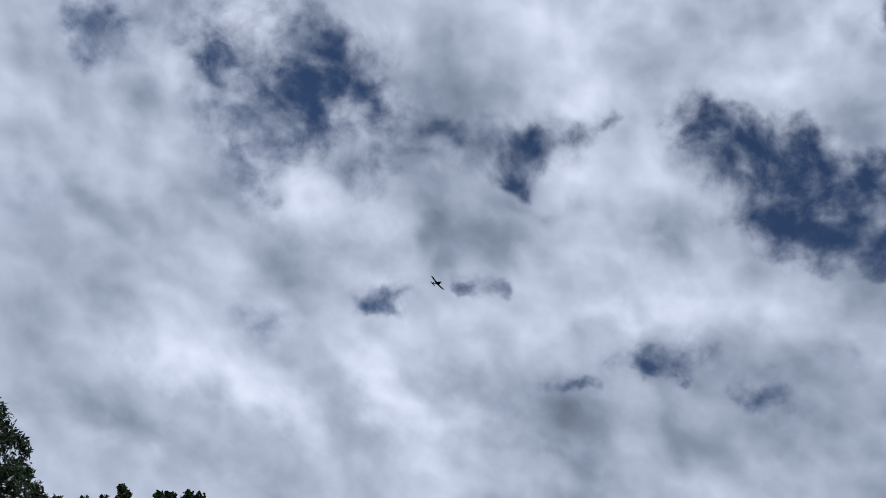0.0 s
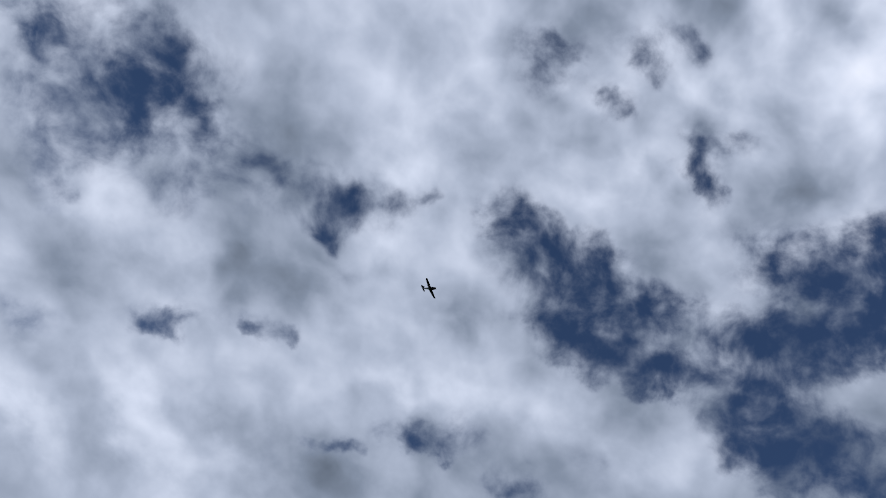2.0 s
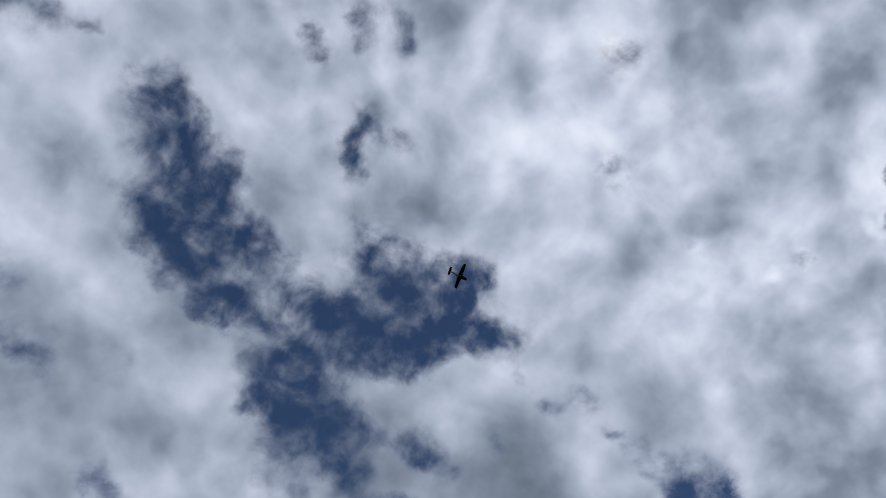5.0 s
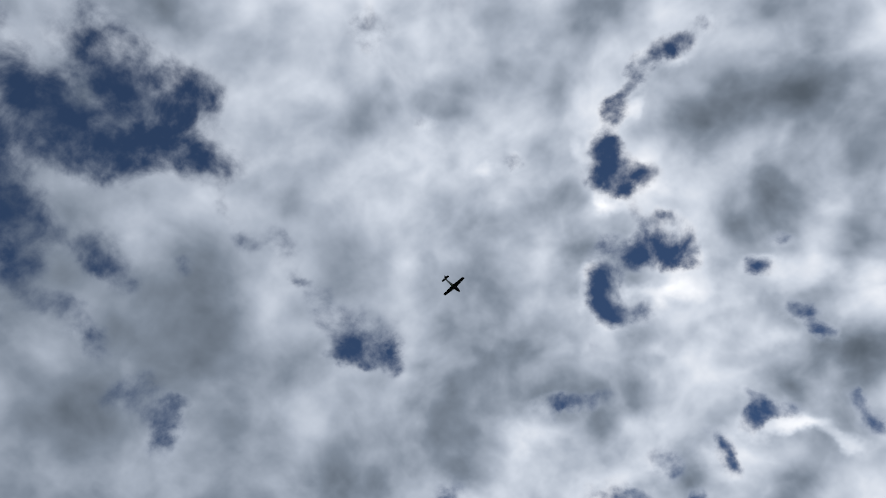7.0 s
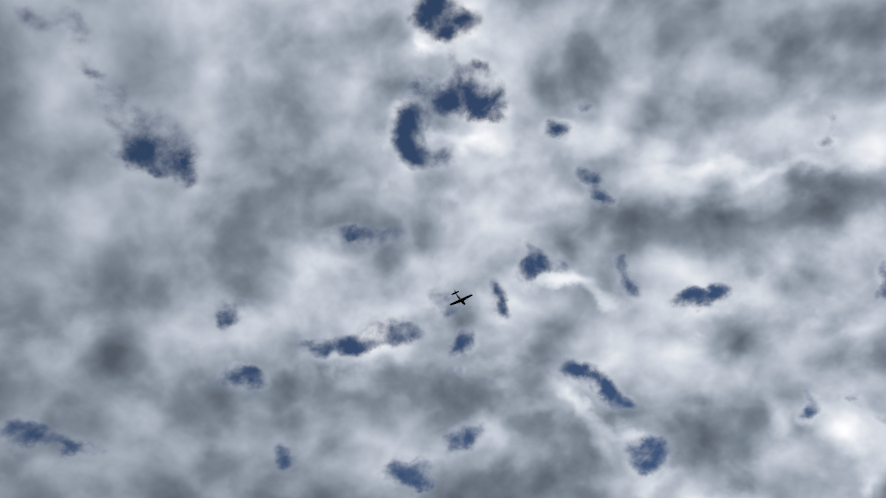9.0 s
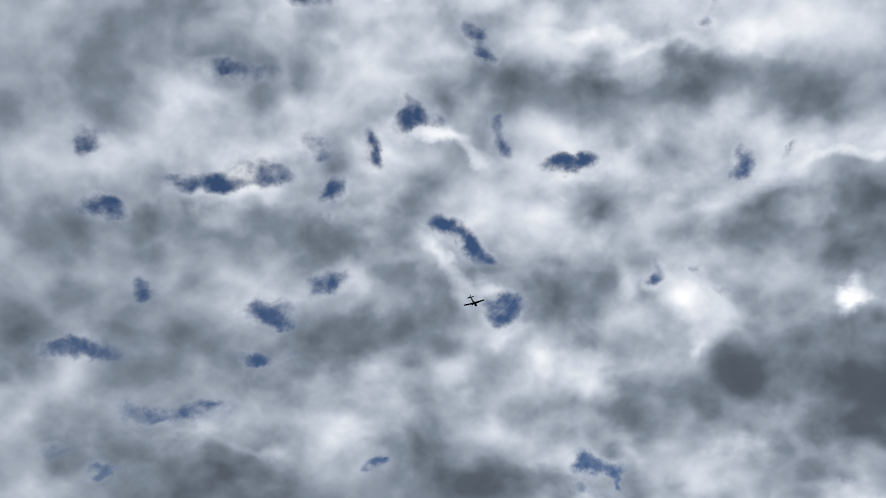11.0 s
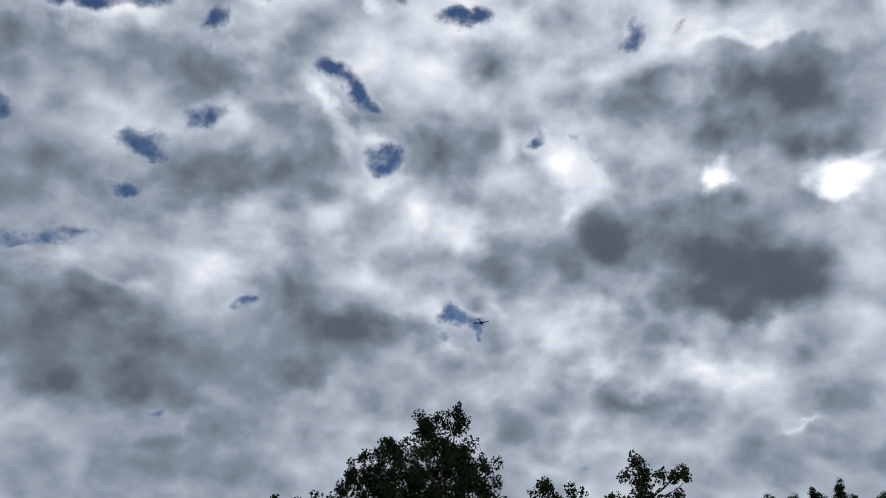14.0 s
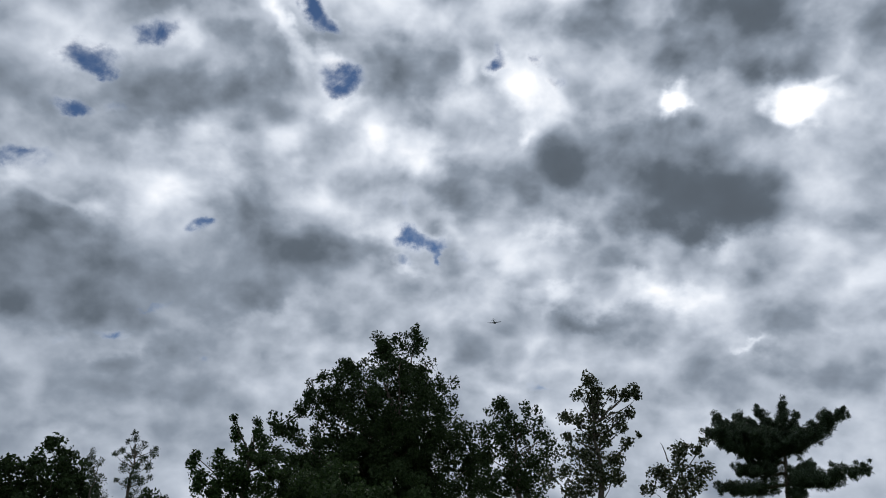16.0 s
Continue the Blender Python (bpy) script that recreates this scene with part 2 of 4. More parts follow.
gaps = patches(frayed, [
    (50.6, 32.3, 1.7, 0.39, 14, 0.7),
    (54.3, 32.3, 1.03, 0.53, 2, 0.6),
    (20.3, 41.4, 1.16, 0.37, 9, 0.3),
    (36.6, 35.4, 1.07, 0.54, -59, 0.5),
    (35.6, 35.2, 0.93, 0.48, 8, 0.4),
    (26.9, 35.7, 1.75, 0.72, 16, 0.9),
    (26, 35.2, 0.73, 0.4, -1, 0.7),
    (22.9, 38.1, 1.43, 0.73, 21, 0.85),
    (27, 32.6, 0.97, 0.5, 3, 0.9),
    (24.3, 33.3, 0.68, 0.4, -17, 0.4),
    (39.1, 30.8, 2.51, 0.59, 8, 0.75),
    (40.6, 30.4, 0.9, 0.38, 18, 0.6),
    (35.3, 31.8, 0.63, 0.4, -60, 0.3),
    (34.5, 28.1, 1.2, 0.67, -13, 0.65),
    (31.2, 28.5, 2.67, 0.44, 14, 0.75),
], gaps, shut=True)
gaps = patches(frayed, [
    (30.5, 29.2, 1.82, 0.41, 9, 0.4),
    (38.5, 25.1, 0.97, 0.5, 15, 0.5),
    (35.3, 24.3, 0.75, 0.39, 13, 0.6),
    (17.5, 27, 0.58, 0.43, 23, 0.6),
    (16.8, 27.3, 0.47, 0.29, 5, 0.4),
    (8.1, 37.4, 1.3, 0.9, -16, 0.8),
    (8.3, 36.4, 1.02, 0.52, -8, 0.75),
    (7.5, 37.4, 0.98, 0.45, -74, 0.6),
    (-4.1, 38.3, 0.75, 0.44, -7, 0.8),
    (-4.5, 39.2, 0.6, 0.33, -84, 0.5),
    (-7.5, 38.4, 0.55, 0.39, -28, 0.6),
    (-9, 37.2, 0.72, 0.35, -33, 0.5),
    (2.3, 27.6, 0.96, 0.58, -20, 0.8),
    (1.3, 26.9, 1.12, 0.57, 12, 0.9),
    (3, 25.7, 0.65, 0.43, -1, 0.7),
], gaps, shut=True)
gaps = patches(frayed, [
    (0.3, 26, 0.46, 0.28, -83, 0.6),
    (2.8, 29.5, 0.67, 0.29, -77, 0.3),
    (-1.8, 26.1, 0.78, 0.25, -12, 0.35),
    (2.9, 26.9, 0.67, 0.39, 24, 0.6),
    (-12.9, 43.8, 0.93, 0.62, 18, 0.85),
    (-13.5, 44.7, 0.72, 0.48, -78, 0.6),
    (-17.2, 44, 0.97, 0.27, 16, 0.45),
    (-13.8, 25.5, 0.23, 0.19, -43, 0.2),
    (21.9, 19.6, 0.91, 0.34, 0, 0.5),
    (25, 18.9, 0.49, 0.33, -10, 0.3),
    (35.2, 24.5, 0.58, 0.38, 14, 0.5),
    (-6.3, 17.3, 0.9, 0.25, 1, 0.35),
    (21.7, 19.7, 0.72, 0.3, 18, 0.4),
    (15.8, 18.6, 0.39, 0.28, 33, 0.35),
    (19.7, 21.5, 1.18, 0.21, 17, 0.3),
], gaps, shut=True)
gaps = patches(frayed, [
    (-25.7, 34.3, 0.49, 0.33, 5, 0.3),
], gaps, shut=True)
# thick grey undersides
SPREAD = 1.75
thick = None
thick = patches(lumpy, [
    (147.7, 16.1, 7.41, 2.62, 5, 0.2),
    (138.9, 17.2, 4.19, 2.01, 13, 0.2),
    (141.9, 40.7, 5.48, 2.18, 16, 0.1),
    (7.4, 67, 5.93, 3.08, -13, 0.2),
    (21, 65.3, 2.09, 1.41, -5, 0.12),
    (52.8, 43.4, 7.75, 3.16, 22, 0.1),
    (-1.8, 49.7, 8.1, 2.47, -6, 0.13),
    (-15.5, 49.1, 2.4, 1.66, -26, 0.15),
    (14.4, 45.9, 3.27, 2.19, -1, 0.18),
    (31.5, 39.3, 6.1, 2.32, 10, 0.18),
    (52.2, 44.6, 6.53, 3.47, 27, 0.14),
    (3.5, 38, 3.99, 2.78, -28, 0.18),
    (-9.6, 59.1, 3.58, 3.01, -24, 0.14),
    (-19.4, 47.6, 3.78, 1.99, -22, 0.3),
    (-5.1, 49.7, 4.52, 2.09, -11, 0.18),
], thick, gaps)
thick = patches(lumpy, [
    (17.6, 34.5, 4.74, 2.19, 5, 0.2),
    (7.8, 33.1, 3.63, 2.19, -40, 0.2),
    (-24.6, 38.8, 4.98, 3.33, -18, 0.34),
    (-17.1, 30.1, 9.3, 3.66, -4, 0.46),
    (-21.7, 27.2, 5.61, 2.03, -17, 0.2),
    (12, 26.8, 5.77, 3.25, 5, 0.3),
    (28.1, 23, 6.9, 3.69, 11, 0.26),
    (14.7, 22.3, 2.81, 2.81, 5, 0.22),
    (20, 35, 4.89, 1.97, 10, 0.2),
    (8.4, 32.9, 3.67, 1.84, 33, 0.22),
    (-17.7, 17.3, 2.94, 0.84, -5, 0.18),
    (-24.8, 22.4, 3.06, 1.67, -10, 0.16),
    (23.1, 16.9, 6.95, 1.5, 8, 0.18),
    (-1.3, 20, 3.27, 0.9, 0, 0.16),
    (-7.2, 21.6, 5.03, 0.79, 6, 0.16),
], thick, gaps)
thick = patches(lumpy, [
    (-24.9, 37.9, 6.03, 2.95, -16, 0.1),
    (-0.3, 43.2, 1.44, 1.07, -2, 0.12),
    (3.6, 37.6, 2.94, 2.19, 1, 0.12),
    (-2.3, 35.1, 1.46, 1.83, -3, 0.12),
    (12, 46.2, 2.13, 1.56, 7, 0.14),
    (28.7, 41.2, 3.59, 1.69, 18, 0.12),
    (-5.1, 31.3, 4.33, 1.64, -4, 0.15),
    (-10, 21.7, 4.13, 0.62, 1, 0.12),
    (8.1, 22, 2.16, 1.42, 2, 0.12),
    (20.2, 17.6, 3.31, 1.34, 6, 0.15),
    (60.2, 45.6, 2.45, 3.67, 34, 0.1),
    (47.5, 55.8, 4.16, 2.09, 26, 0.1),
    (20.6, 52.2, 2.2, 0.92, 3, 0.12),
    (-2.5, 40.7, 1.95, 1.71, -12, 0.12),
    (38, 46.6, 4.29, 1.81, 16, 0.1),
], thick, gaps)
thick = patches(lumpy, [
    (61.1, 56.4, 2.87, 1.81, 30, 0.1),
    (41.1, 56.5, 3.68, 1.1, 33, 0.12),
    (39.3, 51.8, 2.2, 2.19, 12, 0.12),
    (7.1, 51.6, 3.79, 2.05, -24, 0.15),
    (88.4, 59.4, 3.65, 2.19, -56, 0.08),
    (62.6, 54.4, 1.45, 1.44, 22, 0.1),
    (44.8, 52.5, 5.08, 2.73, 8, 0.1),
    (134, 52.1, 2.16, 2.14, 54, 0.12),
    (145.8, 44.7, 4, 2.71, 63, 0.15),
    (124.1, 62.8, 5.34, 3.5, 45, 0.1),
    (98.5, 67.5, 1.98, 1.37, 22, 0.1),
    (120.9, 43.1, 2.91, 0.66, 38, 0.14),
    (159.1, 21.8, 3.41, 3.04, 44, 0.1),
    (144.1, 29.5, 3.25, 1.09, 36, 0.1),
    (133.9, 27.1, 3.27, 1.81, -9, 0.12),
], thick, gaps)
thick = patches(lumpy, [
    (134.9, 22.4, 2.15, 1.4, 11, 0.12),
    (122, 34.9, 4.24, 0.9, 24, 0.12),
    (144.3, 46.1, 3.23, 1.76, 37, 0.12),
    (117.1, 55.6, 2.5, 1.31, 16, 0.1),
    (108.5, 42.5, 3.73, 1.35, 15, 0.08),
    (138.2, 33.9, 11.05, 10.23, 55, 0.1),
    (101.5, 43.5, 9.47, 12.96, 53, 0.13),
    (57.9, 46.6, 7.87, 11.85, 32, 0.14),
    (45.1, 33.8, 9.72, 5.03, 18, 0.14),
    (30.1, 34.1, 11.53, 8.7, 15, 0.08),
    (69.8, 37.8, 7.64, 8.24, 33, 0.13),
    (6.7, 25.3, 21.74, 4.28, 2, 0.07),
    (92.7, 45.2, 7.71, 13.47, 51, 0.07),
    (68.2, 46.9, 7.69, 10.04, 40, 0.04),
    (160.4, 32, 7.8, 5.96, 55, 0.08),
], thick, gaps)
thick = patches(lumpy, [
    (30.8, 24.3, 10.35, 4.01, 11, 0.07),
    (-24.7, 19, 6.1, 3.65, -8, 0.1),
    (12, 29.4, 5.83, 3.98, 3, 0.08),
    (29.4, 22.5, 9.59, 2.99, 10, 0.05),
    (14.1, 44.2, 2.87, 1.44, -2, 0.08),
], thick, gaps)
thick = patches(lumpy, [
    (132.8, 37.2, 7.62, 12.59, 57, 0.3),
    (122.1, 28, 7.25, 4.73, 46, 0.3),
    (80.3, 45.8, 7.62, 6.63, 42, 0.75),
    (71.9, 36.6, 6.98, 3.81, 32, 0.45),
    (81.6, 62.2, 5.23, 4.18, 47, 0.27),
    (65.9, 51.4, 6.99, 5.4, 40, 0.63),
    (56.6, 42.7, 6.56, 4.92, 29, 0.22),
    (48.4, 33.3, 8.09, 3.88, 20, 0.22),
    (33.6, 32.5, 7.22, 4.92, 17, 0.3),
    (17.6, 22.5, 13.89, 4.17, 6, 0.24),
    (19.3, 14.8, 11.57, 4.3, 5, 0.3),
    (-18.8, 15.5, 10, 5, -5, 0.15),
    (107.9, 34.2, 7.09, 4.84, 18, 0.38),
], thick)
# thin bright places, where the sun comes through
thin = None
thin = patches(lumpy, [
    (-17.3, 35.2, 1.14, 0.7, 22, 0.7),
    (-25.3, 33.4, 1.22, 1.34, -16, 0.6),
    (-26.7, 32.7, 1.19, 1.19, -17, 0.5),
    (-7.6, 35.2, 2.14, 2.54, 25, 0.18),
    (-21.3, 43.1, 3.52, 0.74, -9, 0.3),
    (2.2, 33.4, 1.84, 1.1, 0, 0.25),
    (-16.4, 22.8, 1.96, 0.85, -7, 0.25),
    (-20.4, 19, 1.81, 0.46, -16, 0.25),
    (10.7, 39.1, 2.53, 0.8, -40, 0.25),
    (4.3, 30, 1.84, 0.81, 1, 0.2),
    (-4.1, 41.9, 3.92, 1.8, 21, 0.16),
    (-16.6, 51.5, 6.41, 1.32, -16, 0.25),
    (17, 48.7, 2.9, 0.72, 6, 0.25),
    (-5.5, 33.4, 2.07, 1.77, -8, 0.2),
    (-5.3, 52.7, 7.6, 1.18, -10, 0.2),
], thin, thick)
thin = patches(lumpy, [
    (-5.3, 57.5, 5.33, 2.4, -19, 0.16),
    (14.3, 48.1, 3.27, 0.66, -7, 0.15),
    (11.6, 52.9, 3.24, 1.45, -4, 0.16),
    (36.1, 58.5, 2.16, 1.41, 60, 0.22),
    (19.8, 57.6, 3.27, 1.01, 2, 0.22),
    (36.5, 48.3, 2.16, 0.91, 15, 0.22),
    (5.6, 60.3, 4.87, 2.41, -18, 0.14),
    (41.7, 60.9, 4.4, 3.66, 14, 0.08),
    (36.9, 68.4, 5.18, 1.33, 79, 0.14),
    (87.8, 67.8, 6.31, 5.03, 13, 0.14),
    (77.7, 62.3, 4.56, 3.34, 6, 0.14),
    (80.3, 48.8, 2.83, 1.98, 14, 0.2),
    (110, 40.6, 3.98, 1.42, 20, 0.2),
    (116.3, 55.3, 3.29, 1.46, 39, 0.14),
    (144.6, 33.7, 5.45, 2.19, 22, 0.16),
], thin, thick)
thin = patches(lumpy, [
    (138.6, 48, 7.13, 3.86, 33, 0.14),
    (141.1, 20.8, 7.83, 2.07, -6, 0.16),
    (129.5, 25.3, 5.71, 2.14, -16, 0.16),
    (121.2, 39.9, 6.28, 4.3, 23, 0.08),
    (17.8, 39.7, 2.12, 1.42, 10, 0.15),
    (5.7, 42.8, 2.86, 2.17, 82, 0.18),
    (-9.8, 41.8, 2.79, 1.06, 2, 0.2),
    (-8.6, 46.1, 2.79, 2.06, -8, 0.15),
    (19.5, 32.5, 2.1, 0.79, 9, 0.12),
    (18.8, 28.8, 1.75, 1, 8, 0.12),
    (-3.2, 28.5, 2.17, 0.65, -2, 0.12),
    (-7.9, 27.1, 1.42, 0.65, -5, 0.15),
    (-5.2, 23.2, 4.27, 0.42, 2, 0.15),
    (-1.3, 21.7, 2.15, 0.71, -1, 0.12),
    (-23.2, 22.2, 0.9, 0.98, -10, 0.12),
], thin, thick)
thin = patches(lumpy, [
    (17.3, 19.6, 2.05, 1.03, 6, 0.1),
    (11, 20.1, 2.13, 1.39, 3, 0.1),
    (-14, 24.1, 1.73, 0.71, -5, 0.18),
    (-16, 22.5, 1.69, 0.77, -6, 0.15),
    (5.2, 26.4, 1.1, 1.1, 3, 0.15),
    (20.5, 31.4, 2.03, 0.7, 11, 0.1),
    (23.9, 27.2, 1.3, 0.69, 12, 0.12),
    (24.2, 14.5, 2.46, 0.49, 7, 0.1),
    (55.1, 38.5, 1.83, 2.01, 27, 0.1),
    (57, 57.1, 2.64, 2, 34, 0.1),
    (-2.8, 36.5, 2.69, 1.41, 66, 0.2),
    (-4.2, 45.3, 2.62, 1.04, -15, 0.15),
    (19.8, 40.6, 2.16, 1.45, 82, 0.15),
    (31.3, 42.1, 4.34, 0.51, 14, 0.14),
    (-8.4, 42.3, 1.86, 1.35, -17, 0.12),
], thin, thick)
thin = patches(lumpy, [
    (66.5, 49.7, 4.26, 2.07, -66, 0.08),
    (39.2, 69.3, 2.86, 1.75, 11, 0.1),
    (51.2, 63.7, 2.19, 1.44, 22, 0.1),
    (28, 51, 2.14, 1.08, 3, 0.12),
    (36.9, 47.7, 2.18, 1.07, 10, 0.1),
    (3.9, 48.7, 1.82, 1.98, -15, 0.12),
    (60.5, 67.2, 2.14, 1.44, 19, 0.08),
    (95.4, 36.2, 3, 3.26, 46, 0.1),
    (63.8, 49.4, 4.29, 1.78, -6, 0.16),
    (135.9, 49.9, 2.14, 1.42, -46, 0.15),
    (142.7, 33.1, 2.42, 2, 58, 0.15),
    (129.1, 42.4, 3.55, 1.81, 49, 0.1),
    (131.2, 26.5, 3.33, 3.61, 47, 0.12),
    (101.4, 41, 3.56, 1.91, 29, 0.2),
    (112.1, 56.4, 2.54, 1.28, 36, 0.15),
], thin, thick)
thin = patches(lumpy, [
    (165.3, 25.5, 3, 2.94, 49, 0.1),
    (161.7, 32.1, 1.97, 1.52, 48, 0.12),
    (158.9, 28.2, 3.93, 2.75, 45, 0.08),
    (150.2, 19.1, 4.92, 1.72, 38, 0.1),
    (138.6, 26.2, 2.91, 1.8, 3, 0.12),
    (121.2, 26.3, 2.1, 1.37, 25, 0.12),
    (128, 44.7, 2.82, 1.8, 47, 0.15),
    (149.9, 44.7, 2.86, 1.74, 41, 0.1),
    (110.3, 56.4, 1.77, 1.91, 10, 0.12),
    (115.5, 32.6, 3.39, 1.21, 22, 0.1),
    (34.9, 59, 8.1, 10.29, -2, 0.08),
    (-3.8, 54.5, 10.07, 5.22, -17, 0.06),
    (12.3, 32.9, 12.38, 8.92, 7, 0.08),
    (-0.5, 49.7, 7.8, 3.86, -7, 0.06),
    (16.7, 46.3, 3.22, 2.15, -12, 0.08),
], thin, thick)
thin = patches(lumpy, [
    (-1.8, 43.6, 4.3, 2.16, -5, 0.1),
    (4.1, 48.1, 2.52, 1.41, -2, 0.1),
    (5.8, 48.4, 6.97, 1.43, -17, 0.1),
    (14, 46, 2.16, 1.45, -2, 0.08),
], thin, thick)

thin = patches(lumpy, [
    (75.5, 62.9, 7.92, 13.86, 10, 0.3),
    (71.9, 50.2, 7.02, 4.15, 12, 0.36),
    (55.4, 44.6, 8.47, 5.65, 22, 0.22),
    (34.5, 46.9, 12.23, 3.14, 7, 0.26),
    (8.8, 58.4, 6.56, 4.92, -17, 0.2),
    (-9.1, 47.3, 6.49, 4.87, -20, 0.14),
    (-15.1, 56.3, 6.35, 4.76, -29, 0.12),
    (-15.8, 44.5, 11.78, 2.69, -15, 0.26),
    (127.8, 34.2, 10.18, 7.27, 28, 0.25),
    (125.9, 51.2, 8.53, 2.73, 23, 0.15),
], thin)

# grey bodies of the heaps, and the bright edges between them
SPREAD = 1.5
bodies = None
bodies = patches(lumpy, [
    (14.4, 45.6, 3.03, 1.78, 7, 0.6),
    (14.6, 47.2, 1.14, 1.06, -19, 0.5),
    (2.6, 38.4, 3.38, 1.65, -11, 0.75),
    (1.7, 36.8, 2.48, 0.92, -7, 0.6),
    (11.4, 27, 5.94, 2.53, -14, 0.7),
    (10.3, 31.7, 3.17, 1.47, 23, 0.45),
    (12.6, 22.9, 3.68, 1.59, 20, 0.5),
    (28.5, 24.5, 7.3, 2.64, -3, 0.65),
    (28.3, 20.6, 5.48, 1.61, 7, 0.6),
    (-16.6, 29.8, 8.73, 2.5, -13, 0.9),
    (-16.7, 33.2, 6.35, 1.35, -6, 0.7),
    (-17.9, 27.5, 6.12, 1.31, -6, 0.8),
    (-23.9, 39, 4.34, 1.91, -15, 0.85),
    (-23.4, 36.5, 3.69, 1.44, -17, 0.8),
    (-26.5, 40.5, 2.24, 1.24, -21, 0.7),
], bodies, thin, shut=True)
bodies = patches(lumpy, [
    (16.8, 34.8, 4.12, 1.45, 1, 0.55),
    (-15.3, 48.5, 10.64, 1.66, -17, 0.45),
    (-20.8, 45.4, 4.04, 1.13, -22, 0.4),
    (-1.4, 43.2, 2.2, 1.08, 3, 0.4),
    (-13.8, 41.3, 3.03, 0.62, -4, 0.4),
    (-4, 35, 3.04, 1.81, -71, 0.35),
    (-0.2, 31, 3.09, 1.82, -2, 0.3),
    (-11.8, 21.5, 4.6, 0.66, -10, 0.35),
    (-4.4, 24.6, 1.61, 0.53, -11, 0.35),
    (21.1, 40.9, 3.08, 1.07, 2, 0.25),
    (-0.9, 62.7, 9.01, 2.03, -18, 0.3),
    (-11.3, 58.3, 2.31, 1.3, -61, 0.5),
    (-21.6, 58.3, 2.19, 1.21, -36, 0.5),
    (-3.4, 50.4, 9.86, 1.53, -14, 0.55),
    (-5.8, 48.1, 4.86, 1, -17, 0.4),
], bodies, shut=True)
bodies = patches(lumpy, [
    (31.5, 39.5, 5.63, 2.15, 15, 0.5),
    (-5.2, 35.3, 3.51, 1.24, -23, 0.5),
    (49.3, 44.9, 5.79, 2.07, 19, 0.35),
    (51.9, 37.8, 5.64, 2.3, 11, 0.3),
    (45, 35.7, 4.7, 1.34, 29, 0.3),
    (4.7, 67.3, 7.59, 2.28, -26, 0.6),
    (18.7, 66, 2.84, 1.55, 1, 0.5),
    (51, 43.4, 4.98, 2.1, 21, 0.35),
    (14.4, 46.3, 3.84, 1.58, 3, 0.4),
    (21, 17.9, 2.74, 0.83, 11, 0.35),
    (24.1, 14.2, 3.82, 0.94, 3, 0.3),
    (-9.3, 21.7, 1.83, 0.54, 4, 0.4),
    (-15, 20.2, 3.11, 0.7, -1, 0.3),
    (-8.7, 24.8, 2.32, 0.73, -4, 0.35),
    (-26.5, 20, 2.92, 1.27, -10, 0.4),
], bodies, shut=True)
bodies = patches(lumpy, [
    (-22.4, 17, 3.86, 0.81, -16, 0.25),
    (-16.3, 16.2, 3.08, 0.68, -16, 0.25),
    (-5.5, 16.8, 3.02, 0.64, -14, 0.25),
    (146.8, 15.1, 4.76, 1.32, 4, 0.3),
    (136.1, 19.9, 4.35, 1.57, -4, 0.3),
    (149.3, 28.9, 4.2, 1.42, -18, 0.3),
    (138.4, 34.6, 2.91, 1.47, 45, 0.3),
    (130.1, 28.6, 3.64, 1.27, 6, 0.3),
    (116.5, 54.6, 2.31, 0.96, 28, 0.25),
    (134.4, 37.4, 5.63, 1.65, 51, 0.3),
    (142.7, 42.4, 4.63, 1.95, 60, 0.3),
    (129.8, 52.3, 3.44, 1.43, -18, 0.3),
    (120.4, 43.1, 3.54, 1.43, 39, 0.3),
    (122.2, 28.9, 4.55, 1.59, 24, 0.3),
    (97.4, 68.4, 3.16, 1.37, -11, 0.25),
], bodies, shut=True)
bodies = patches(lumpy, [
    (73.9, 61.5, 3.75, 1.31, -1, 0.25),
    (75.4, 49.5, 3.99, 1.63, -18, 0.25),
], bodies, shut=True)
rims = None
rims = patches(lumpy, [
    (15.4, 48.4, 3.27, 0.63, 1, 0.5),
    (10.4, 47, 1.25, 0.64, -59, 0.5),
    (20.3, 42.6, 3.26, 0.53, 21, 0.3),
    (12, 40.4, 2.04, 0.51, -36, 0.55),
    (11.3, 38.4, 1.45, 0.73, -75, 0.5),
    (7.7, 35.6, 1.58, 0.66, 12, 0.6),
    (-2.4, 37.1, 2.97, 1.09, -84, 0.6),
    (-7.2, 36.4, 2.83, 1.07, -38, 0.6),
    (-6.4, 33.2, 0.88, 0.54, -140, 0.6),
    (1.8, 32.9, 2, 1.28, -91, 0.5),
    (4.5, 33.7, 1.47, 0.92, -63, 0.4),
    (-6.4, 45, 4.18, 0.88, -28, 0.4),
    (-13, 42.9, 4.02, 0.62, 5, 0.6),
    (-21.2, 42.7, 2.95, 0.46, -9, 0.8),
    (-17.4, 35.3, 1.24, 0.67, 18, 1.3),
], rims, bodies)
